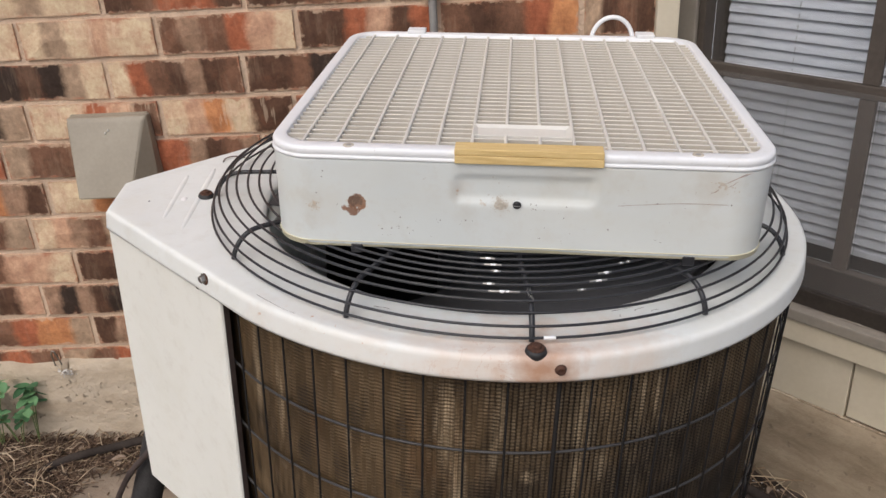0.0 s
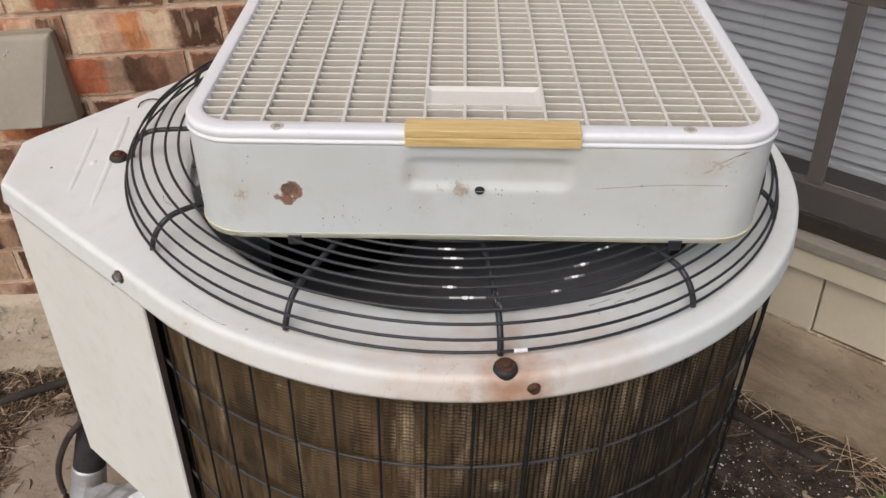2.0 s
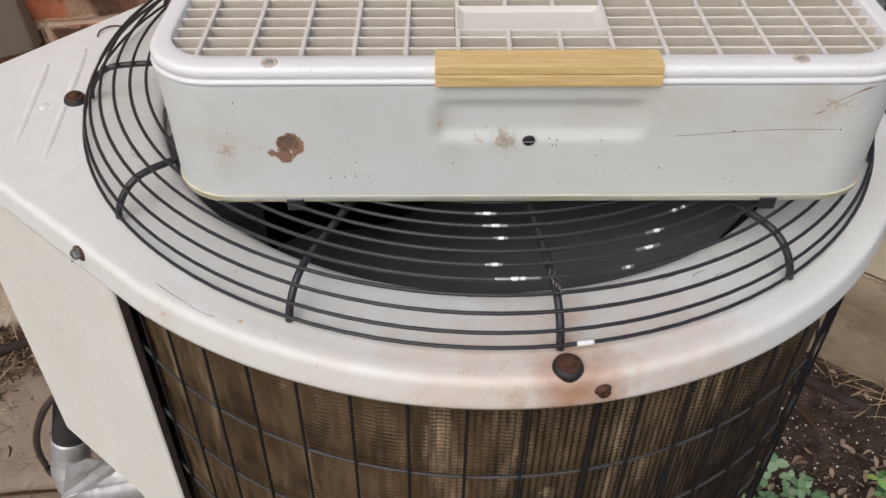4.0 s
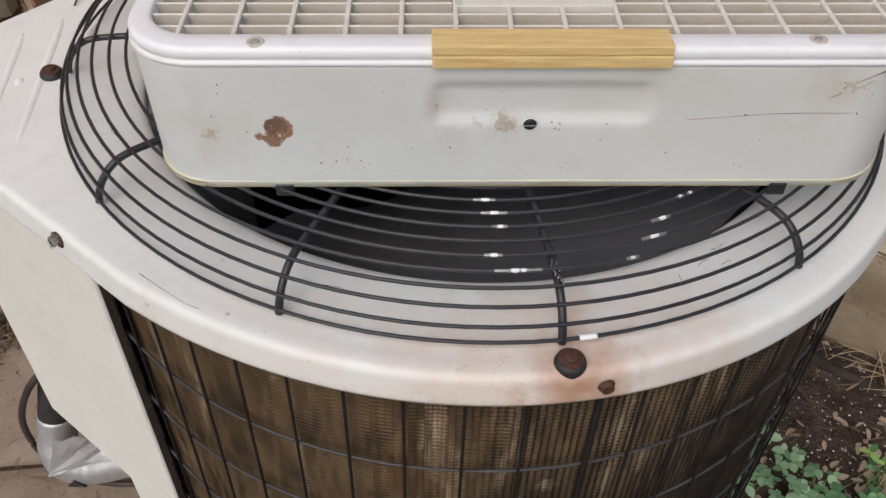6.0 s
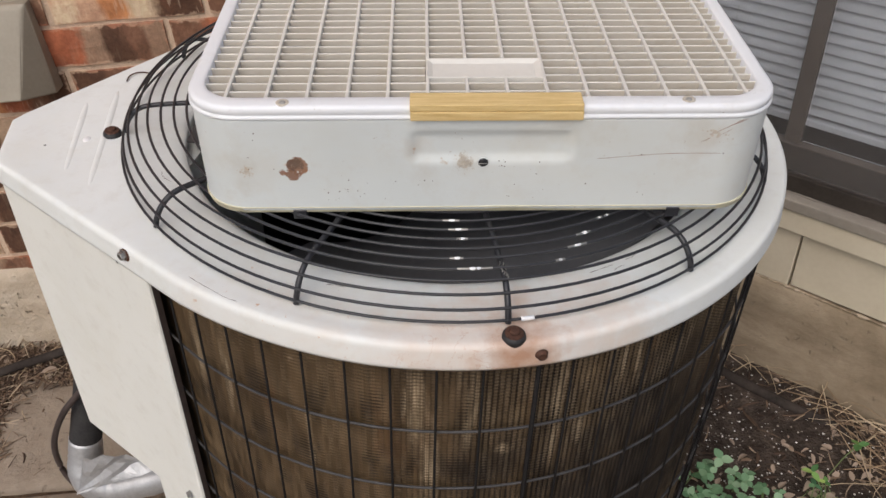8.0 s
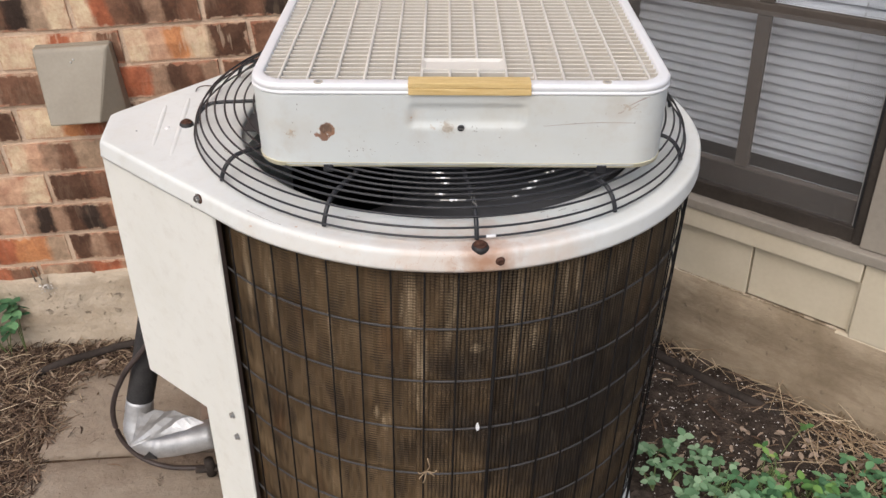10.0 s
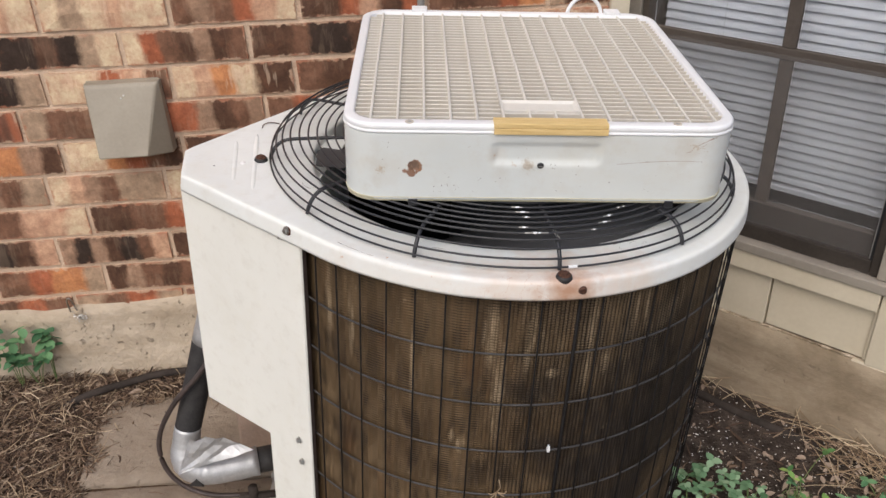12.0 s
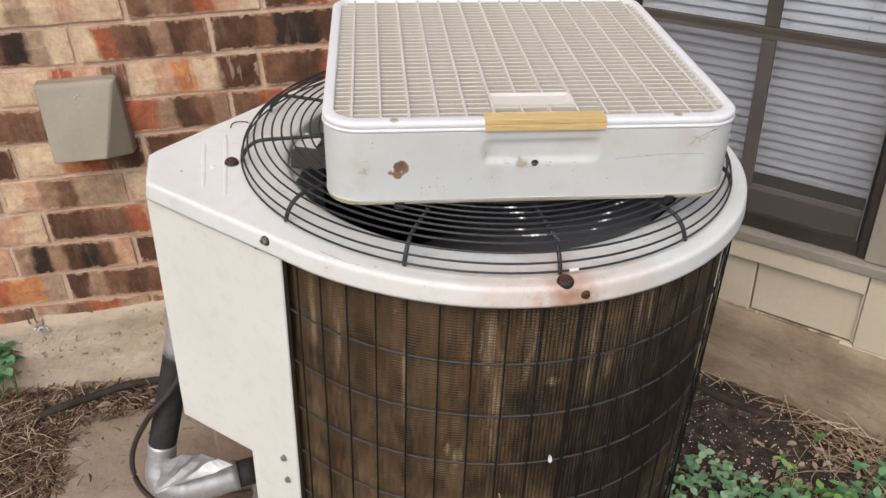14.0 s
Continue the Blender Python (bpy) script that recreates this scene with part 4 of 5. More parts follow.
part("rim_screw", lathe("rim_screw", [(0.0, 0.0035), (0.0025, 0.0035), (0.0045, 0.0048), (0.0055, 0.0042), (0.0062, 0.0), (0.0075, -0.0005)], M_RUSTY, 14), ac,
     "rusty rim screw", Matrix.Translation((CX + 0.3922 * math.cos(radians(-83.2)), CY + 0.3922 * math.sin(radians(-83.2)), 0.8345)) @ pose(0, 0, 0, 90, 0, 6.8) @ Matrix.Scale(0.78, 4))
# chipped wire; white cores with grey ends paint its glossy highlights
for r, a, ln in CHIPS:
    ring = min(RINGS, key=lambda q: abs(q[0] - r))
    part("bare_patch", tube("bare_patch", arc(ring[0], ring[1] + 0.0003, a, a + ln * 0.9, 8), 0.00155, M_CHALK, 6, taper=[0.3, 0.7] + [0.9 + 0.25 * noise.noise((r * 90, a, k * 1.7)) for k in range(5)] + [0.75, 0.3]), ac, "chipped wire with its glossy streak painted white", CORE)
    part("bare_patch", tube("bare_patch", arc(ring[0], ring[1] + 0.0002, a - ln * 0.5, a + ln * 1.3, 10), 0.00150, M_STEEL, 6, taper=[0.6] + [0.9 + 0.12 * noise.noise((r * 50, k, 2)) for k in range(9)] + [0.6]), ac, "dull bare steel wire", CORE)
part("bare_patch", tube("bare_patch", arc(RINGS[0][0], RINGS[0][1] + 0.0002, -85.1, -83.3, 6), 0.0021, M_CHALK, 8), ac, "solid white chip on the outer wire", CORE)
welds = random.Random(21)
for k in range(11):
    r, side, up = 0.325 + 0.0018 * k, welds.uniform(-0.0022, 0.0022), welds.uniform(0.0040, 0.0055)
    part("weld_fleck", tube("weld_fleck", [(r, side, 0.8797 + up), (r + welds.uniform(0.001, 0.003), side + welds.uniform(-0.001, 0.001), 0.8797 + up), (r + 0.0038, side + welds.uniform(-0.0015, 0.0015), 0.8795 + up)], 0.0005, M_STEEL, 5), ac, "shiny weld fleck", CORE @ pose(0, 0, 0, 0, 0, -86.8))

# small marks on the plate, and scraps caught in the guard
for pts in (((-0.261, -0.284), (-0.250, -0.294), (-0.238, -0.304), (-0.226, -0.314), (-0.215, -0.320)), ((-0.315, -0.107), (-0.312, -0.118), (-0.302, -0.128)), ((-0.138, -0.302), (-0.129, -0.304), (-0.121, -0.307)), ((0.111, -0.307), (0.1105, -0.310), (0.111, -0.313)),
            ((0.103, -0.301), (0.114, -0.2965), (0.127, -0.291)), ((0.127, -0.299), (0.131, -0.295), (0.138, -0.292)), ((0.141, -0.284), (0.147, -0.281), (0.153, -0.277)), ((0.144, -0.299), (0.148, -0.296), (0.152, -0.295))):
    path = smooth_path([(x, y, 0.8478) for x, y in pts], 4)
    part("scratch", tube("scratch", path, 0.00036, M_RUSTY, 5, taper=[0.3 + 0.8 * abs(noise.noise((i * 0.7, 1, 4))) for i in range(len(path))]), ac, "fine dark scratch")
part("paint_chip", lathe("paint_chip", [(0.0, 0.0005), (0.0034, 0.0005), (0.0042, -0.0002)], M_CHALK, 12), ac, "white paint chip", pose(-0.409, -0.036, 0.8472) @ Matrix.Diagonal((1, 1.5, 1, 1)))
part("dark_speck", lathe("dark_speck", [(0.0, 0.0006), (0.0012, 0.0004), (0.0016, -0.0002)], M_RUBBER, 8), ac, "dark speck", pose(-0.451, -0.047, 0.8472))
twig = thing("twig", "thin curled dark twig on the condenser top", "twig", UNIT)
part("stalk", tube("stalk", smooth_path([(-0.392, 0.100, 0.8482), (-0.391, 0.110, 0.8495), (-0.385, 0.119, 0.8495), (-0.376, 0.122, 0.849), (-0.365, 0.119, 0.8482)], 5), 0.0009, M_RUSTY, 5), twig)
scrap = thing("petal", "small white petal caught in the coil guard", "petal", UNIT)
pv = [(0.0275 + 0.0024 * math.cos(t) * (1 - 0.25 * math.sin(t)), -0.3885, 0.568 + 0.0062 * math.sin(t)) for t in (2 * math.pi * k / 12 for k in range(12))]
part("blade", mesh("blade", pv + [(x, y + 0.003, z) for x, y, z in pv], [tuple(reversed(range(12))), tuple(range(12, 24))] + [(k, (k + 1) % 12, 12 + (k + 1) % 12, 12 + k) for k in range(12)], M_CHALK), scrap)
tuft = thing("straw_tuft", "dry straw tuft caught in the coil guard", "straw", UNIT)
for dx, dz, bx in ((0.001, 0.028, 0.003), (-0.010, -0.012, -0.004), (0.010, -0.006, 0.004), (-0.005, -0.020, 0.0), (0.014, 0.004, 0.002), (-0.012, 0.002, -0.003)):
    part("stalk", tube("stalk", smooth_path([(-0.040, -0.3865, 0.486), (-0.040 + dx * 0.5 + bx, -0.392, 0.486 + dz * 0.5), (-0.040 + dx, -0.390, 0.486 + dz)], 4), 0.0009, M_STRAW, 5), tuft)

# ---------------------------------------------------------------- box fan lying on the grille
fan = thing("box_fan", "dirty white box fan lying flat on the condenser grille", "fan", UNIT @ pose(0.0227, 0.0035, 0.8900, 0.85, -0.85, -3.84))
H, HX = 0.26, 0.2570


def soft(t):
    t = max(0.0, min(1.0, t))
    return t * t * (3 - 2 * t)


zs = [0.0030, 0.0040, 0.0055] + [0.008 + 0.0036 * k for k in range(26)] + [0.1005, 0.1015]
loops = []
for z in zs:
    inset = {0.0030: 0.006, 0.0040: 0.0022, 0.0055: 0.0004, 0.1005: 0.0003, 0.1015: 0.004}.get(z, 0.0)
    ring = []
    for x, y in rounded_rect(HX - inset, H - inset, 0.046 - inset, 12, 96):
        if y < -H + inset + 1e-5:
            du, dz = abs(x - 0.0075) - 0.064, abs(z - 0.0730) - 0.0085
            d = math.hypot(max(du, 0), max(dz, 0))
            y += 0.0040 * soft(1 - d / 0.0095)
            y += 0.0006 * noise.noise((x * 14, z * 20, 3))
        ring.append((x, y, z))
    loops.append(ring)
bv, bf = loft(loops)
body = part("housing", mesh("housing", bv, bf, M_HOUSING, True), fan)
loops = []
for inset, z in ((0.004, 0.1000), (-0.0008, 0.1006), (-0.0016, 0.1020), (-0.0012, 0.1042), (0.0008, 0.1048), (-0.0002, 0.1056), (-0.0006, 0.1080), (-0.0005, 0.1102), (0.0004, 0.1120), (0.0020, 0.1130), (0.0038, 0.1133), (0.010, 0.1132), (0.0165, 0.1130), (0.0180, 0.1120), (0.0182, 0.094)):
    loops.append([(x, y, z) for x, y in rounded_rect(HX - inset * (0.75 if inset > 0.01 else 1), H - inset, max(0.046 - inset * 0.75, 0.02), 12, 2)])
cv, cf = loft(loops)
part("front_frame", mesh("front_frame", cv, cf, M_FAN, True), fan)
loops = [[(x, y, z) for x, y in rounded_rect(HX - i, H - i, 0.044 - i, 12, 2)] for i, z in ((0.012, 0.0028), (0.0020, 0.0022), (0.0006, 0.0034), (0.0004, 0.0078), (-0.0006, 0.0084), (-0.0006, 0.0092), (0.004, 0.0094))]
cv, cf = loft(loops)
part("back_lip", mesh("back_lip", cv, cf, simple("yellowed_plastic", (0.55, 0.50, 0.33), (0.66, 0.62, 0.46), 9, 0.5), True), fan, "yellowed plastic back lip")
IN, RAD = H - 0.0130, 0.033


def half_width(y):
    over = abs(y) - (IN - RAD)
    return (IN if over <= 0 else IN - RAD + math.sqrt(max(RAD * RAD - over * over, 0))) * HX / H


def slat(length, thick, deep):
    me = from_bm("slat", box_bm(-length / 2, length / 2, -thick / 2, thick / 2, -deep, 0, 0.0004, 1), M_GRID)
    me.materials.append(M_RIB)          # the top edges are painted paler, as if catching light
    for p in me.polygons:
        p.material_index = 1 if p.normal.z > 0.5 else 0
    return me


full = slat(2 * IN * HX / H, 0.0019, 0.0145)
rows_y = [-0.2285 + 0.01444 * k for k in range(33)]
for y in rows_y:
    w = half_width(y)
    bow = 0.0004 * noise.noise((y * 50, 2, 2))
    if -0.206 < y < -0.168:
        for a, b in ((-w, -0.050), (0.056, w)):
            part("slat", slat(b - a, 0.0019, 0.0145), fan, m=pose((a + b) / 2, y, 0.1105 + bow))
    else:
        part("slat", full if w >= IN * HX / H - 1e-6 else slat(2 * w, 0.0019, 0.0145), fan, m=pose(0, y, 0.1105 + bow))
for k in range(-6, 8):
    x = (k - 0.5) * 0.0347 + 0.004
    w = half_width(x) * H / HX
    pieces = ((-w, -0.206), (-0.168, w)) if -0.050 < x < 0.056 else ((-w, w),)
    for a, b in pieces:
        part("rib", from_bm("rib", box_bm(-0.0016, 0.0016, a, b, -0.016, 0, 0.0006, 1), M_RIB), fan, m=pose(x, 0, 0.1118))
lv, lf = loft([[(0.003 + sx * (0.0525 - i), -0.1872 + sy * (0.0188 - i), z) for sx, sy in ((-1, -1), (1, -1), (1, 1), (-1, 1))] for i, z in ((0.0, 0.098), (0.0, 0.1112), (0.0012, 0.1116), (0.006, 0.1088))], True, False, True)
part("label_plate", mesh("label_plate", lv, lf, M_RIB), fan, "blank off-white badge plate")
part("fan_hub", lathe("fan_hub", [(0.0, 0.075), (0.05, 0.073), (0.056, 0.04), (0.05, 0.02), (0.0, 0.02)], M_GRID, 32), fan)
# added board below the slats, coloured dark to put shade in the grille gaps
part("gap_backing", lathe("gap_backing", [(0.0, 0.012), (0.235, 0.012), (0.240, 0.010), (0.0, 0.008)], M_BACKING, 40), fan)
strip = part("wooden_strip", from_bm("wooden_strip", box_bm(-0.0632, 0.0835, -0.2648, -0.2596, 0.1015, 0.1098, 0.0010), M_WOOD), fan, "yellow wooden strip")
part("wooden_strip", from_bm("wooden_strip", box_bm(-0.0635, 0.0830, -0.2642, -0.2425, 0.1102, 0.1166, 0.0010), M_WOOD), fan, "yellow wooden strip")
screw = lathe("screw", [(0.0, 0.0005), (0.0030, 0.0005), (0.0036, 0.0012), (0.0054, 0.0012), (0.0058, 0.0)], M_GRUBBY, 16)
for x, y in ((-0.1708, -0.2530), (0.1745, -0.2505)):
    s = part("screw_recess", screw, fan, "small recessed screw", pose(x, y, 0.1128))
    part("screw_head", lathe("screw_head", [(0.0, 0.0016), (0.0024, 0.0014), (0.0030, 0.0004)], M_PIPE, 12), s)
hole = part("screw_hole", lathe("screw_hole", [(0.0, 0.0008), (0.0044, 0.0008), (0.0046, 0.0)], M_BLACK, 20), fan, "dark screw hole", pose(0.0003, -H, 0.0572, 90))
part("hole_lip", from_bm("hole_lip", box_bm(-0.0040, 0.0036, -0.0014, -0.0008, 0.0007, 0.0011), M_PIPE), hole, "pale edge of sheet metal inside the hole")
part("hole_rim", lathe("hole_rim", [(0.0044, 0.0009), (0.0046, 0.0011), (0.0050, 0.0009), (0.0051, 0.0002)], M_HOUSING, 20), hole)
part("glue_mark", flecks("glue_mark", 0.010, 60, M_GRUBBY, 5), fan, "grubby glue mark", pose(-0.0165, -H - 0.0005, 0.0570))
part("scuff_mark", flecks("scuff_mark", 0.012, 22, M_GRUBBY, 12, 1.8), fan, "light brown scuffs", pose(0.200, -H - 0.0005, 0.0850))
part("scuff_mark", flecks("scuff_mark", 0.010, 16, M_GRUBBY, 15, 1.6), fan, "light brown scuffs", pose(-0.2080, -H - 0.0004, 0.0480))
for x, z, w, h, c, sd in ((-0.105, 0.030, 0.05, 0.03, 11, 31), (-0.130, 0.022, 0.02, 0.015, 6, 32), (-0.055, 0.034, 0.05, 0.03, 6, 33), (0.045, 0.040, 0.10, 0.05, 6, 34), (-0.20, 0.075, 0.05, 0.05, 5, 35), (0.16, 0.040, 0.12, 0.05, 6, 36), (0.018, 0.056, 0.008, 0.008, 8, 37)):
    part("dirt_speck", specks(w, h, c, sd), fan, "small dark dirt specks", pose(x, -H - 0.0003, z))

for x0, z0, x1, z1 in ((0.196, 0.084, 0.222, 0.099), (0.204, 0.083, 0.214, 0.090), (0.212, 0.093, 0.226, 0.100), (0.190, 0.077, 0.197, 0.081)):
    part("scuff_line", tube("scuff_line", smooth_path([(x0, -H - 0.0001, z0), ((x0 + x1) / 2 + 0.001, -H - 0.0001, (z0 + z1) / 2), (x1, -H - 0.0001, z1)], 5), 0.00045, M_RUST, 5, taper=[0.2 + 0.8 * abs(noise.noise((k * 0.9, x0 * 50, 2))) for k in range(11)]), fan, "brown diagonal scuff")
part("grime_line", tube("grime_line", [(-0.062 + 0.0049 * k, -0.2601, 0.1033 + 0.0004 * noise.noise((k * 0.7, 3, 3))) for k in range(31)], 0.0009, M_RUSTY, 5, taper=[0.1 + abs(noise.noise((k * 0.6, 9, 1))) * 1.4 for k in range(31)]), fan, "brown grime under the wooden strip")
scr = smooth_path([(0.101, -H - 0.0001, 0.0600), (0.13, -H - 0.0001, 0.0625), (0.165, -H - 0.0001, 0.0650), (0.209, -H - 0.0001, 0.0650)], 6)
part("scratch", tube("scratch", scr, 0.00042, M_RUST, 5, taper=[0.3 + 0.7 * abs(noise.noise((i * 0.8, 2, 2))) for i in range(len(scr))]), fan, "thin brown scratch")
for x in (-0.166, 0.178):
    part("foot", from_bm("foot", box_bm(x - 0.0062, x + 0.0062, -0.2606, -0.225, -0.0045, 0.0062, 0.0008, 1), M_BLACK), fan, "black rubber foot")
for x in (-0.158, 0.187):
    part("latch_tab", from_bm("latch_tab", box_bm(x - 0.0135, x + 0.0135, 0.243, 0.2665, 0.1125, 0.1185, 0.0015), M_FAN), fan)
arch = [(0.139 + 0.031 * math.cos(t), 0.2625, 0.104 + 0.036 * math.sin(t)) for t in (math.pi * k / 18 for k in range(19))]
part("carry_handle", tube("carry_handle", arch, 0.0034, M_FAN, 10), fan, "white arched carry handle")

# ---------------------------------------------------------------- things on the wall
vent = thing("dryer_vent", "taupe plastic dryer vent hood on the brick wall", "vent")
VZ1 = 0.828
hood = [[(-0.750, WALL_Y, VZ1), (-0.594, WALL_Y, VZ1), (-0.588, WALL_Y, 0.668), (-0.742, WALL_Y, 0.668)],
        [(-0.750, WALL_Y - 0.018, VZ1), (-0.595, WALL_Y - 0.018, VZ1), (-0.590, WALL_Y - 0.030, 0.670), (-0.741, WALL_Y - 0.030, 0.670)],
        [(-0.747, WALL_Y - 0.024, VZ1 - 0.007), (-0.604, WALL_Y - 0.024, VZ1 - 0.007), (-0.632, WALL_Y - 0.083, 0.686), (-0.732, WALL_Y - 0.083, 0.686)]]


def vent_bm():
    bm = bmesh.new()
    v, f = loft(hood, True, False, True)
    vs = [bm.verts.new(p) for p in v]
    for q in f:
        bm.faces.new([vs[i] for i in q])
    bmesh.ops.recalc_face_normals(bm, faces=bm.faces[:])
    bmesh.ops.bevel(bm, geom=[e for e in bm.edges if not e.is_boundary], offset=0.003, segments=2, profile=0.6, affect="EDGES")
    return bm


part("hood", from_bm("hood", vent_bm(), M_VENT), vent)
part("flange", box("flange", (-0.748, -0.598, WALL_Y - 0.004, WALL_Y + 0.004, 0.69, VZ1 + 0.002), M_VENT, 0.0015), vent)
for x, z in ((-0.668, 0.806), (-0.674, 0.801)):
    part("paint_fleck", lathe("paint_fleck", [(0.0, 0.0003), (0.0015, 0.0002), (0.0022, -0.001)], M_BITS, 9), vent, "white paint fleck", pose(x, WALL_Y - 0.0265 - (0.821 - z) * 0.45, z, 66))
conduit = thing("wall_conduit", "grey painted conduit running up the brick wall", "conduit")
part("pipe", tube("pipe", [(-0.036, 0.509, 0.24), (-0.036, 0.509, 1.9)], 0.0075, M_PIPE, 12), conduit)
part("strap", box("strap", (-0.052, -0.020, 0.4985, 0.523, 1.02, 1.034), M_PIPE, 0.001), conduit)

# ---------------------------------------------------------------- things on the ground
pad = part("concrete_pad", rough_box("concrete_pad", (-0.43, 0.425, -0.44, 0.43, -0.07, 0.043), M_PAD, 0.06, 0.003, 0.008, 3.0), m=UNIT)
tagged(pad, "grey concrete pad under the condenser", "pad")
for x0, x1, y0, y1, sd in ((-0.845, -0.405, 0.112, 0.395, 1.0), (-0.850, -0.41, -0.205, 0.104, 5.0)):
    p = part("paver", rough_box("paver", (x0, x1, y0, y1, 0.0, 0.046), M_PAVER, 0.035, 0.0035, 0.008, sd), m=Matrix.Translation((0, 0, 0.012)) @ pose(0, 0, 0, 0, 1.3, 0))
    tagged(p, "pinkish grey concrete paver laid flat in the mulch", "paver", "pavers beside the condenser")
chunk = part("brick_chunk", rough_box("brick_chunk", (-0.05, 0.05, -0.11, 0.11, -0.03, 0.05), simple("pinkish_brick", (0.25, 0.175, 0.13), (0.37, 0.275, 0.21), 20, 0.9, 150, 0.5, 0.003), 0.03, 0.004, 0.006, 8.0), m=pose(-0.455, 0.235, 0.085, 3, 0, 12))
tagged(chunk, "loose pinkish brick lying on the paver", "brick")

line = thing("refrigerant_line", "black insulated pipe with silver-taped elbow entering the condenser", "pipe")
run = smooth_path([(-0.499, 0.086, 0.452), (-0.506, 0.083, 0.43), (-0.532, 0.071, 0.352), (-0.562, 0.053, 0.262)], 8)
part("insulation", tube("insulation", run, 0.0255, M_FOAM, 18), line, "black foam insulation")
up = smooth_path([(-0.425, 0.098, 0.62), (-0.466, 0.092, 0.54), (-0.498, 0.086, 0.453)], 6)
part("upper_tape", tube("upper_tape", up, 0.0262, M_FOIL, 18), line, "silver tape sleeve")
bend = smooth_path([(-0.559, 0.0545, 0.272), (-0.567, 0.047, 0.238), (-0.572, 0.037, 0.212), (-0.563, 0.028, 0.192), (-0.543, 0.025, 0.182), (-0.51, 0.028, 0.176), (-0.434, 0.045, 0.173)], 6)
part("taped_elbow", tube("taped_elbow", bend, 0.0302, M_FOIL, 20, taper=[0.86 + 0.14 * min(1, i / 16) + 0.05 * noise.noise((i * 0.9, 3, 1)) for i in range(len(bend))]), line, "silver taped pipe elbow")
part("line_end", tube("line_end", [(-0.436, 0.045, 0.173), (-0.395, 0.053, 0.173)], 0.0262, M_FOAM, 18), line, "black pipe end")


def crumple(nx=11, ny=8):
    rows_ = []
    for j in range(ny):
        row = []
        for i in range(nx):
            s, t = i / (nx - 1), j / (ny - 1)
            a = radians(20 + 50 * t)
            reach = (0.140 - 0.058 * t) * s ** 0.8 * (1.0 + 0.16 * noise.noise((t * 4, s * 2, 8)))
            fold = 0.012 * noise.noise((s * 2 + 3, t * 5, 2)) * s + 0.004 * noise.noise((s * 5, t * 9 + 4, 6))
            row.append((-0.578 + reach * math.cos(a) * 1.15, -0.010 + 0.014 * t + 0.008 * math.sin(t * 6) * s + fold, 0.207 + reach * math.sin(a) + fold * 0.5))
        rows_.append(row)
    v, f = loft(rows_, False)
    n = len(v)
    return mesh("tape_flap", v + [(x, y + 0.0006, z) for x, y, z in v], f + [tuple(k + n for k in reversed(q)) for q in f], M_FOIL)


part("tape_flap", crumple(), line, "crumpled silver tape")
tear = [(-0.566, -0.0020, 0.165), (-0.538, -0.0050, 0.163), (-0.548, -0.0080, 0.187)]
part("torn_gap", mesh("torn_gap", tear + [(x, y + 0.004, z) for x, y, z in tear], [(0, 1, 2), (5, 4, 3), (0, 3, 4, 1), (1, 4, 5, 2), (2, 5, 3, 0)], M_FOAM), line, "black foam showing through torn tape")
valve = thing("service_valve", "small dark service valve low on the condenser", "valve")
part("valve_body", tube("valve_body", [(-0.45, 0.02, 0.085), (-0.45, 0.02, 0.125)], 0.010, M_HOSE, 12), valve)
part("valve_stub", tube("valve_stub", [(-0.48, 0.02, 0.098), (-0.39, 0.02, 0.100)], 0.0065, M_HOSE, 10), valve)
cable = thing("power_cable", "dark looped cable hanging beside the insulated pipe", "cable")
part("cable", tube("cable", smooth_path([(-0.47, 0.040, 0.47), (-0.512, 0.038, 0.410), (-0.565, 0.042, 0.350), (-0.612, 0.062, 0.268), (-0.633, 0.074, 0.200), (-0.628, 0.072, 0.142), (-0.598, 0.064, 0.100), (-0.543, 0.052, 0.080), (-0.47, 0.045, 0.079), (-0.40, 0.04, 0.085)], 7), 0.0052, M_CABLE, 8), cable)

hose = thing("ground_hose", "dusty black hose lying along the foundation", "hose", group="hoses along the foundation")
part("hose", tube("hose", smooth_path([(0.52, 0.412, 0.020), (0.60, 0.322, 0.010), (0.68, 0.238, 0.006), (0.745, 0.178, 0.0), (0.83, 0.115, -0.012), (0.93, 0.02, -0.03)], 6), 0.0115, M_HOSE, 10), hose)
hose = thing("ground_hose", "dusty black hose half buried in the mulch", "hose", group="hoses along the foundation")
part("hose", tube("hose", smooth_path([(-0.985, 0.352, 0.060), (-0.90, 0.402, 0.084), (-0.80, 0.440, 0.088), (-0.70, 0.468, 0.088), (-0.5, 0.478, 0.074)], 6), 0.0098, M_HOSE, 10), hose)
tag = thing("mortar_lump", "white smeared mortar lump at the foot of the bricks", "mortar")
part("lump", rough_box("lump", (-0.906, -0.888, 0.508, 0.526, 0.252, 0.270), M_WALLC, 0.007, 0.007, 0.002, 2.0), tag)
part("smear", flecks("smear", 0.024, 60, M_BITS, 17, 1.3), tag, m=pose(-0.893, 0.5015, 0.250))
part("wire_end", tube("wire_end", smooth_path([(-0.918, 0.512, 0.262), (-0.915, 0.503, 0.300), (-0.905, 0.500, 0.305), (-0.898, 0.503, 0.270)], 5), 0.0017, M_STEEL, 7), tag)
rng = random.Random(11)


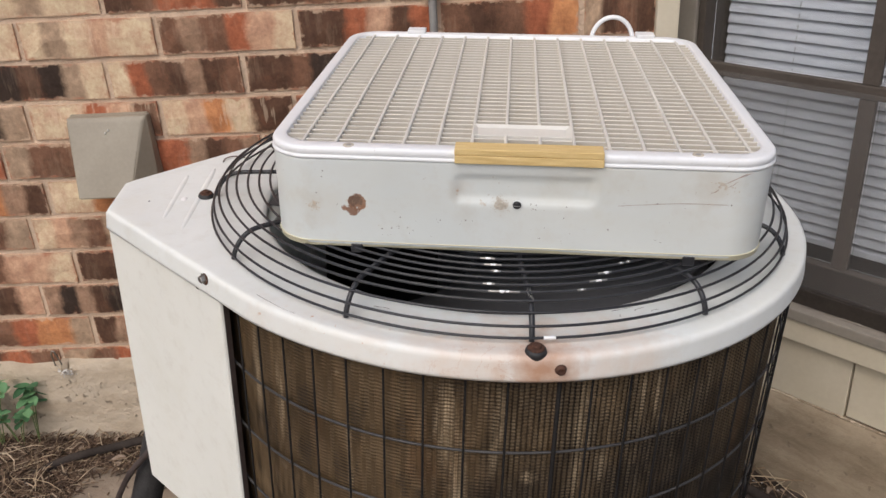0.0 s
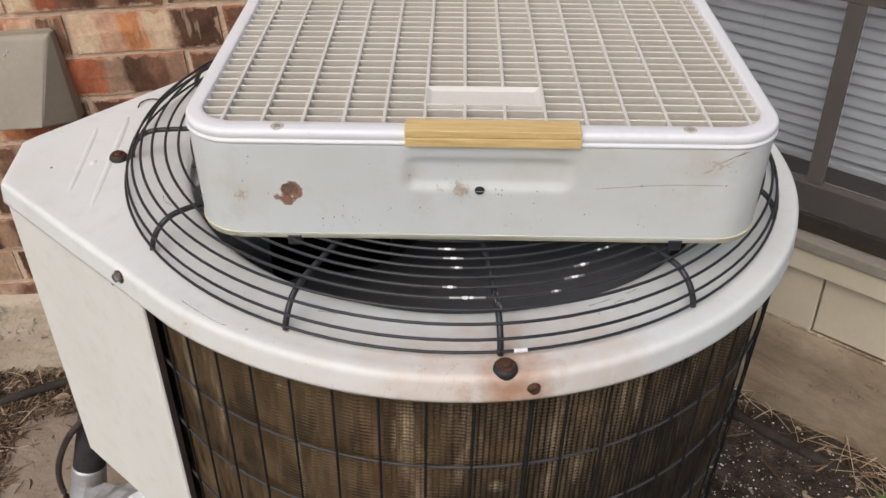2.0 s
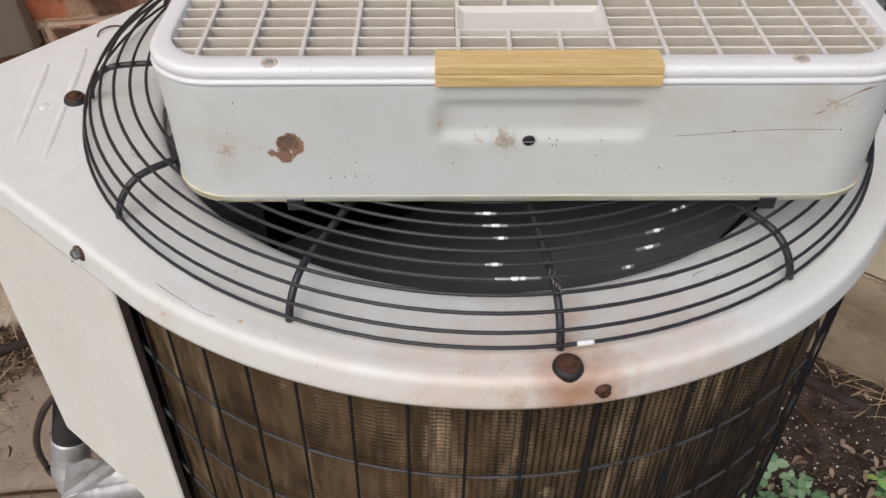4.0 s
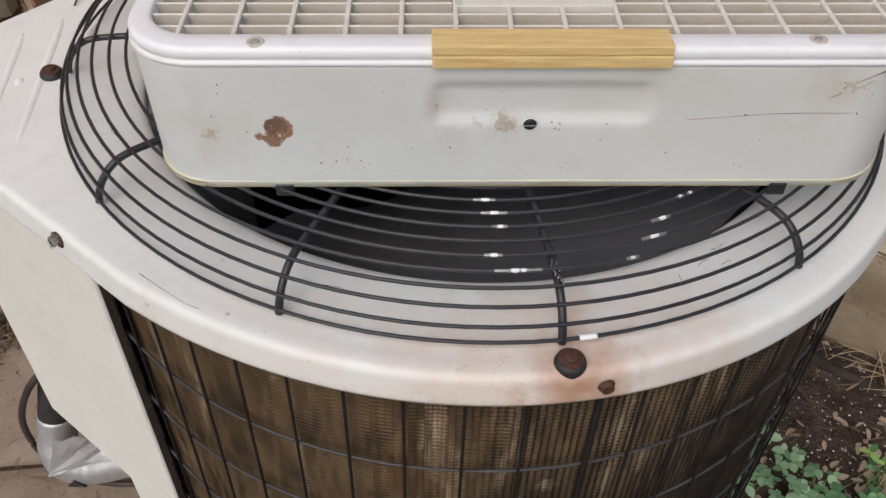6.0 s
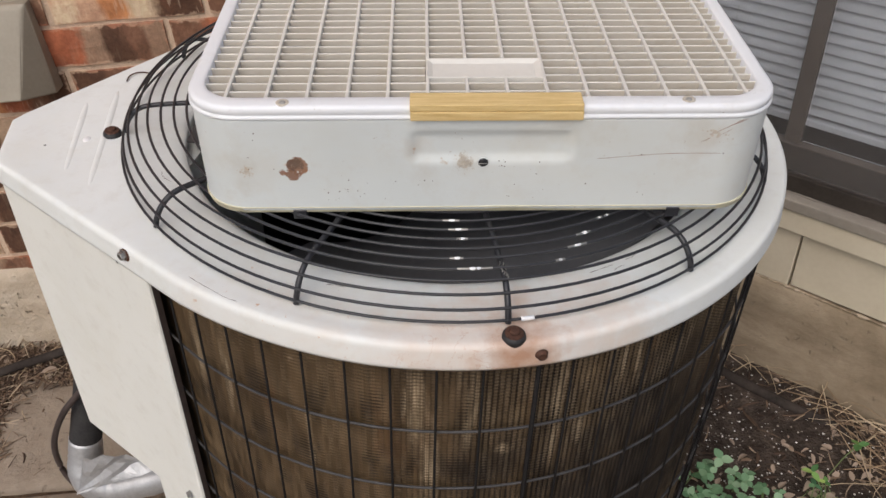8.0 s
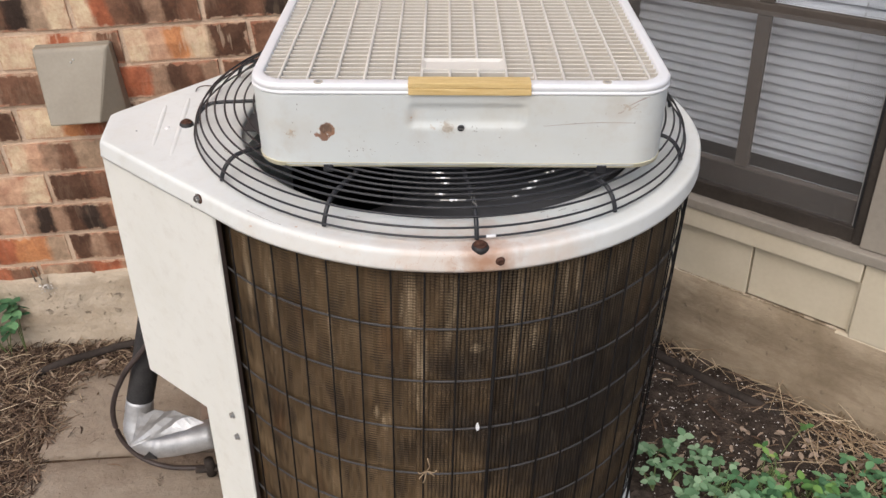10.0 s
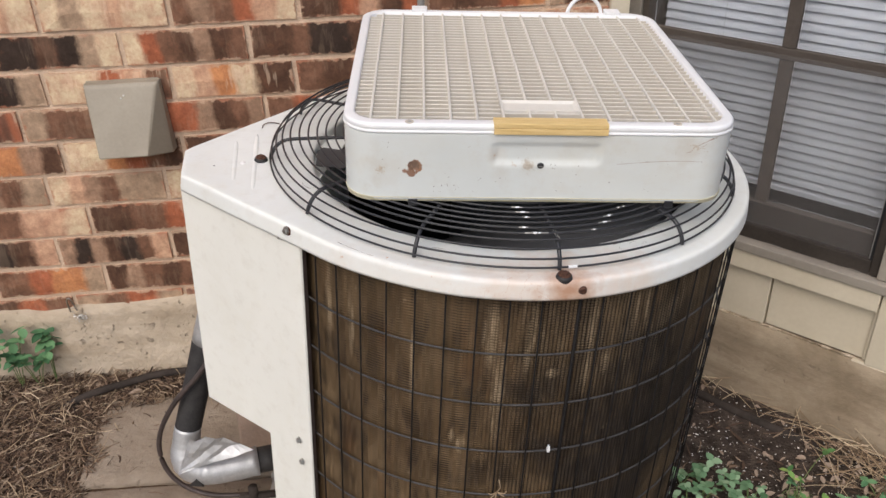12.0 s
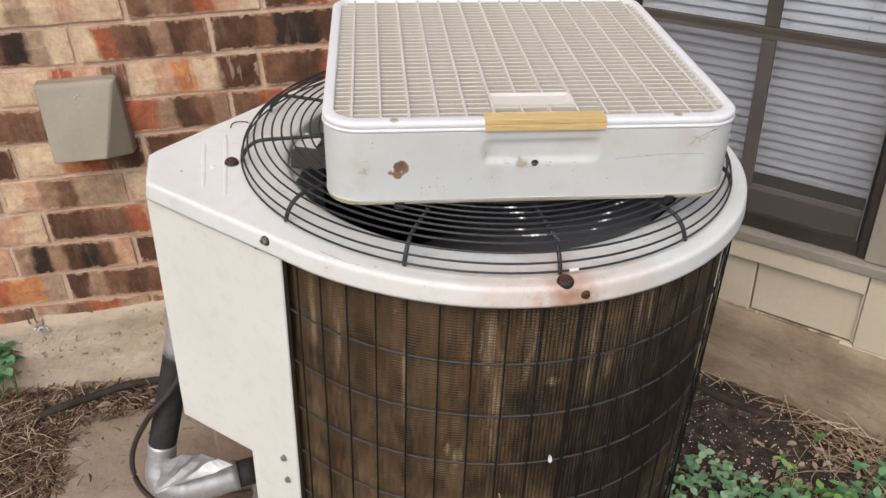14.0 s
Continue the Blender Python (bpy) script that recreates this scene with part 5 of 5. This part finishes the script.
def strips(count, place, length, width, mat, name, lift=0.02, curl=0.18):
    """Many bent dry stalks in one mesh."""
    v, f = [], []
    for _ in range(count):
        x, y = place()
        z = ground_z(x, y) + rng.uniform(0.002, lift)
        a, ln, w = rng.uniform(0, math.pi), rng.uniform(*length), rng.uniform(*width)
        d = Vector((math.cos(a), math.sin(a), rng.uniform(-0.18, 0.22)))
        s = Vector((-d.y, d.x, rng.uniform(-0.5, 0.5))).normalized() * w
        bend = Vector((rng.uniform(-1, 1), rng.uniform(-1, 1), rng.uniform(0, 0.7))) * ln * curl
        i = len(v)
        for t in (-0.5, -0.17, 0.17, 0.5):
            p = Vector((x, y, z)) + d * ln * t + bend * (0.25 - t * t) * 2
            p.z = max(p.z, ground_z(p.x, p.y) + 0.001)
            k = 1.0 if abs(t) < 0.4 else 0.5
            v += [p - s * k, p + Vector((0, 0, w * 0.7)), p + s * k]
        for j in range(3):
            b = i + 3 * j
            f += [(b, b + 3, b + 4, b + 1), (b + 1, b + 4, b + 5, b + 2), (b + 2, b + 5, b + 3, b)]
    return mesh(name, v, f, mat)


def left_bed():
    while True:
        x, y = rng.uniform(-1.5, -0.46), rng.uniform(-0.35, 0.495)
        if not (-0.818 + 0.012 * math.sin(y * 40) < x and y < 0.365) or rng.random() < 0.012:
            return x, y


def right_wall():
    while True:
        s = rng.uniform(-0.10, 1.0)
        far = max(0.0, min(1.0, (s - 0.44) / 0.30))
        if rng.random() < 0.12 + far:
            n = 0.708 - abs(rng.gauss(0, 0.015 + 0.14 * far))
            return (n + s) / math.sqrt(2), (n - s) / math.sqrt(2)


def right_bed():
    while True:
        s, n = rng.uniform(-0.2, 1.1), rng.uniform(0.15, 0.70)
        x, y = (n + s) / math.sqrt(2), (n - s) / math.sqrt(2)
        if math.hypot(x, y) > 0.42:
            return x, y


tagged(part("bark_mulch", strips(24000, left_bed, (0.006, 0.042), (0.0004, 0.0021), M_CHIP, "bark_mulch", 0.020, 0.26)), "shredded brown bark mulch on the ground", "mulch", kind="stuff")
tagged(part("dry_straw", strips(900, left_bed, (0.03, 0.13), (0.0005, 0.0013), M_STRAW, "dry_straw", 0.026, 0.30)), "dry straw lying over the mulch", "straw", kind="stuff")
tagged(part("dry_grass", strips(520, right_wall, (0.04, 0.16), (0.0006, 0.0017), M_STRAW, "dry_grass", 0.030)), "dry grass stalks along the window foundation", "dry grass", kind="stuff")
tagged(part("soil_litter", strips(500, right_bed, (0.008, 0.05), (0.0008, 0.0035), M_CHIP, "soil_litter", 0.006)), "small twigs and bark on dark soil", "litter", kind="stuff")


def bits(count, place, size, mat, name):
    v, f = [], []
    for _ in range(count):
        x, y = place()
        c, r = Vector((x, y, ground_z(x, y) + 0.001)), rng.uniform(*size)
        i = len(v)
        v += [c + Vector((rng.uniform(0.6, 1.2) * r * math.cos(a), rng.uniform(0.6, 1.2) * r * math.sin(a), 0)) for a in (0, 1.6, 3.1, 4.7)] + [c + Vector((0, 0, r * 0.8))]
        f += [(i, i + 1, i + 4), (i + 1, i + 2, i + 4), (i + 2, i + 3, i + 4), (i + 3, i, i + 4)]
    return mesh(name, v, f, mat)


tagged(part("pale_grit", bits(2200, right_bed, (0.0008, 0.0030), M_BITS, "pale_grit")), "pale grit scattered on dark soil", "grit", kind="stuff")
tagged(part("left_grit", bits(160, left_bed, (0.0015, 0.004), M_BITS, "left_grit")), "pale grit in the mulch", "grit", kind="stuff")


def leaf_mesh(name, mat, wide=0.62, cup=0.16):
    rows_ = []
    for t in (0.0, 0.12, 0.32, 0.55, 0.78, 0.93, 1.0):
        w = wide * 0.5 * math.sin(math.pi * min(1, t ** 0.8)) ** 0.75 if 0 < t < 1 else 0.012
        rows_.append([(x, t, cup * (abs(x) * 0.9 - t * t * 0.5)) for x in (-w, -w * 0.5, 0, w * 0.5, w)])
    v, f = loft(rows_, False)
    return mesh(name, v, f, mat, True)


LEAF, DUST, DRY = leaf_mesh("leaf", M_LEAF), leaf_mesh("leaf", M_DUSTLEAF, 0.8), leaf_mesh("dry_leaf", M_DRYLEAF, 0.55, 0.5)
for _ in range(120):
    x, y = right_bed() if rng.random() < 0.6 else right_wall()
    s = rng.uniform(0.008, 0.022)
    p = part("fallen_leaf", DRY, m=pose(x, y, ground_z(x, y) + 0.006, rng.uniform(-15, 25), rng.uniform(-25, 25), rng.uniform(0, 360)) @ Matrix.Diagonal((s, s, s, 1)))
    tagged(p, "curled pale brown fallen leaf on dark soil", "leaf", "fallen leaves")
for _ in range(85):
    x, y = rng.gauss(0.83, 0.09), rng.gauss(0.0, 0.05)
    if (x + y) / math.sqrt(2) > 0.69:
        continue
    s = rng.uniform(0.010, 0.024)
    p = part("fallen_leaf", DRY, m=pose(x, y, ground_z(x, y) + rng.uniform(0.006, 0.02), rng.uniform(-25, 35), rng.uniform(-35, 35), rng.uniform(0, 360)) @ Matrix.Diagonal((s * rng.uniform(0.6, 1.3), s, s * rng.uniform(0.4, 1.6), 1)))
    tagged(p, "curled pale brown fallen leaf among dry grass", "leaf", "fallen leaves")
for _ in range(70):
    x, y = rng.gauss(0.66, 0.07), rng.gauss(-0.07, 0.05)
    if math.hypot(x, y) < 0.44:
        continue
    s = rng.uniform(0.008, 0.020)
    p = part("fallen_leaf", DRY, m=pose(x, y, ground_z(x, y) + rng.uniform(0.004, 0.015), rng.uniform(-25, 35), rng.uniform(-35, 35), rng.uniform(0, 360)) @ Matrix.Diagonal((s * rng.uniform(0.6, 1.3), s, s, 1)))
    tagged(p, "curled pale brown fallen leaf among green weeds", "leaf", "fallen leaves")
for _ in range(90):
    x, y = left_bed()
    s = rng.uniform(0.016, 0.034)
    p = part("fallen_leaf", DRY, m=pose(x, y, ground_z(x, y) + 0.012, rng.uniform(-15, 25), rng.uniform(-25, 25), rng.uniform(0, 360)) @ Matrix.Diagonal((s, s, s, 1)))
    tagged(p, "curled brown fallen leaf on the mulch", "leaf", "fallen leaves in mulch")


def weed(x, y, height, stems, leaf, size, label, spread=0.75, tiers=1):
    z0 = ground_z(x, y)
    plant = thing("weed", label, "weed", Matrix.Translation((x, y, z0)), "weeds")
    for _ in range(stems):
        a, lean, h = rng.uniform(0, 2 * math.pi), rng.uniform(0.15, spread), height * rng.uniform(0.55, 1.1)
        tip = Vector((math.cos(a) * lean * h, math.sin(a) * lean * h, h))
        path = smooth_path([(0, 0, -0.005), tip * 0.5 + Vector((0, 0, h * 0.12)), tip], 4)
        part("stem", tube("stem", path, 0.0011, M_STEM, 5), plant)
        top = rng.uniform(0, 360)
        for k in range(3 * tiers):
            s = size * rng.uniform(0.6, 1.05) * (1 - 0.12 * (k // 3))
            part("leaf", leaf, plant, m=Matrix.Translation(path[-1 - 2 * (k // 3)]) @ pose(0, 0, 0, 0, 0, top + 120 * k + rng.uniform(-18, 18)) @ pose(0, 0, 0, rng.uniform(-22, 22), rng.uniform(-15, 15), 0) @ Matrix.Diagonal((s, s, s, 1)))
    return plant


BLUISH = leaf_mesh("leaf", M_BLUELEAF, 0.7)
WEEDS = [(0.46, 0.02, 0.05, 5, 0.020), (0.50, 0.025, 0.055, 6, 0.021), (0.545, 0.0, 0.055, 6, 0.021), (0.48, -0.04, 0.05, 6, 0.020), (0.53, -0.06, 0.05, 6, 0.020), (0.58, -0.05, 0.05, 6, 0.020), (0.61, -0.09, 0.05, 4, 0.026),
         (0.66, -0.06, 0.05, 3, 0.022), (0.705, -0.035, 0.08, 2, 0.020), (0.75, -0.09, 0.05, 4, 0.024), (0.80, -0.08, 0.05, 4, 0.024), (0.87, -0.06, 0.05, 4, 0.024), (0.93, -0.09, 0.05, 4, 0.024), (0.66, -0.13, 0.06, 5, 0.026),
         (0.735, 0.02, 0.09, 1, 0.024), (0.56, -0.14, 0.05, 5, 0.026), (0.48, -0.12, 0.05, 4, 0.026), (0.75, -0.13, 0.05, 5, 0.026), (0.84, -0.12, 0.05, 5, 0.026), (0.96, -0.14, 0.05, 4, 0.026),
         (0.44, -0.06, 0.045, 6, 0.019), (0.50, -0.10, 0.045, 6, 0.019), (0.56, -0.10, 0.045, 6, 0.020), (0.62, -0.14, 0.05, 6, 0.020), (0.70, -0.10, 0.045, 6, 0.020), (0.78, -0.15, 0.05, 6, 0.022), (0.86, -0.15, 0.05, 5, 0.022), (0.90, -0.11, 0.05, 5, 0.022)]
for x, y, h, n, sz in WEEDS:
    weed(x, y, h, n, DUST if x < 0.60 else (LEAF if 0.69 < x < 0.76 else BLUISH), sz, "low green weed with three-part leaves on bare soil" if x < 0.60 else "bright green weed growing among dry grass")
for x, y, h, n, sz in ((-0.985, 0.474, 0.175, 3, 0.036), (-1.02, 0.466, 0.13, 4, 0.034), (-1.06, 0.460, 0.16, 4, 0.036), (-1.12, 0.455, 0.15, 3, 0.036)):
    weed(x, y, h, n, BLUISH, sz, "green weed growing against the house foundation", 0.5, 2)


def blades(count, spots, height, mat, name):
    """Thin upright blades of grass in loose tufts."""
    v, f = [], []
    for _ in range(count):
        cx, cy, r = rng.choice(spots)
        x, y = rng.gauss(cx, r), rng.gauss(cy, r)
        a, h, w = rng.uniform(0, 2 * math.pi), rng.uniform(*height), rng.uniform(0.0008, 0.0018)
        lean, i, z = rng.uniform(0.2, 1.1), len(v), ground_z(x, y)
        for t in (0.0, 0.4, 0.75, 1.0):
            c = Vector((x + math.cos(a) * lean * h * t * t, y + math.sin(a) * lean * h * t * t, z - 0.002 + h * (t - 0.3 * lean * t * t)))
            k = w * (1 - 0.9 * t)
            v += [c + Vector((-math.sin(a), math.cos(a), 0)) * k, c - Vector((-math.sin(a), math.cos(a), 0)) * k, c + Vector((math.cos(a), math.sin(a), 0)) * k * 0.5]
        for j in range(3):
            b = i + 3 * j
            f += [(b, b + 3, b + 4, b + 1), (b + 1, b + 4, b + 5, b + 2), (b + 2, b + 5, b + 3, b)]
    return mesh(name, v, f, mat)


M_GRASS = varied("fresh_grass", ((0.0, (0.09, 0.15, 0.05)), (0.5, (0.19, 0.27, 0.09)), (1.0, (0.40, 0.45, 0.20))), 20, 0.55)
tagged(part("green_grass", blades(420, [(0.567, -0.06, 0.014), (0.60, -0.09, 0.02), (0.70, -0.045, 0.014), (0.67, -0.09, 0.025), (0.82, -0.11, 0.03), (0.76, -0.12, 0.03)], (0.010, 0.038), M_GRASS, "green_grass")), "fresh green grass shoots among the weeds", "grass", kind="stuff")
# ---------------------------------------------------------------- bricks
def brick_mesh(i, ln=PITCH - 0.011, h=COURSE - 0.0105):
    nx, nz = 5, 2
    v, f = [], []
    for j in range(nz + 1):
        for k in range(nx + 1):
            edge = k in (0, nx) or j in (0, nz)
            x, z = -ln / 2 + ln * k / nx, -h / 2 + h * j / nz
            w = noise.noise_vector((x * 22 + i * 9, z * 22, i * 3.7))
            v.append((x + w.x * 0.0016, (0.0022 if edge else 0.0) + w.y * 0.0022, z + w.z * 0.0014))
    n = len(v)
    ring = list(range(nx + 1)) + [(j + 1) * (nx + 1) + nx for j in range(nz)] + [nz * (nx + 1) + nx - 1 - k for k in range(nx)] + [(nz - 1 - j) * (nx + 1) for j in range(nz - 1)]
    for r in ring:
        x, y, z = v[r]
        v.append((x * 1.004, 0.016, z * 1.006))
    for j in range(nz):
        for k in range(nx):
            a = j * (nx + 1) + k
            f.append((a, a + 1, a + nx + 2, a + nx + 1))
    m = len(ring)
    f += [(ring[(k + 1) % m], ring[k], n + k, n + (k + 1) % m) for k in range(m)]
    return mesh("brick", v, f, M_BRICK)


KINDS = [brick_mesh(i) for i in range(9)]
START = {0: -0.5565, 1: -0.6475, 2: -0.5565, 3: -0.630, 4: -0.576, 5: -0.645, 6: -0.573, 7: -0.661, 8: -0.551, 9: -0.642}
LOOKS = {-1: {-2: "DDRB", -1: "GBRG"}, 0: {-2: "BBROOG", -1: "DMBDBR", 0: "DBDB"}, 1: {-2: "DMKDP", -1: "MKMDKBP", 0: "DDBD"}, 2: {-2: "DBPPC", -1: "DDBBRP", 0: "CBD"},
         3: {-2: "GGMBG", -1: "CPMBGGG", 0: "CGCB"}, 4: {-2: "DBOOMD", -1: "CCORBD", 0: "DBDB"}, 5: {-1: "GBBBDC", 0: "CRRMDBM", 1: "BRBD"}, 6: {-2: "DDKKG", -1: "CCRPB", 0: "CPOCDD", 1: "BDRB"},
         7: {-1: "KKDKGC", 0: "CRBDMDB", 1: "DDBKKD", 2: "DBRB"}, 8: {-2: "OCCPC", -1: "CGCPCC", 0: "BMBRPC", 1: "DDRPDR", 2: "BDBRO", 3: "GDBD"}, 9: {-1: "CCGCC", 0: "DBRRD", 1: "DDBD"}}
brng = random.Random(5)
far_v, far_f = [], []
for c in range(-1, 29):
    zc = FIRST + COURSE * (c + 0.5)
    shift = START.get(c, (-0.5565 if c % 2 == 0 else -0.6450) + brng.uniform(-0.008, 0.008))
    for k in range(-11, 5):
        x0 = shift + PITCH * k
        x1 = min(x0 + PITCH, 0.366 + 0.006)
        if x1 - x0 < 0.03 or x1 < -3.1:
            continue
        xc, sx = (x0 + x1) / 2, (x1 - x0 - 0.011) / (PITCH - 0.011)
        me, yoff, turn = brng.choice(KINDS), brng.uniform(-0.0015, 0.0022), brng.uniform(-0.35, 0.35)
        m = pose(xc, WALL_Y + yoff, zc + brng.uniform(-0.0012, 0.0012), 0, turn, brng.uniform(-0.4, 0.4)) @ Matrix.Diagonal((sx, 1, 1, 1))
        if -1.45 < xc and zc < 1.40:
            b = part("brick", me, wall, m=m)
            tones = LOOKS.get(c, {}).get(k)
            if tones:
                b.material_slots[0].link = "OBJECT"
                b.material_slots[0].material = brick_clay(tones)
        else:
            n = len(far_v)
            far_v += [m @ v.co for v in me.vertices]
            far_f += [tuple(n + i for i in p.vertices) for p in me.polygons]
tagged(part("upper_bricks", mesh("upper_bricks", far_v, far_f, M_BRICK), wall), kind="stuff")
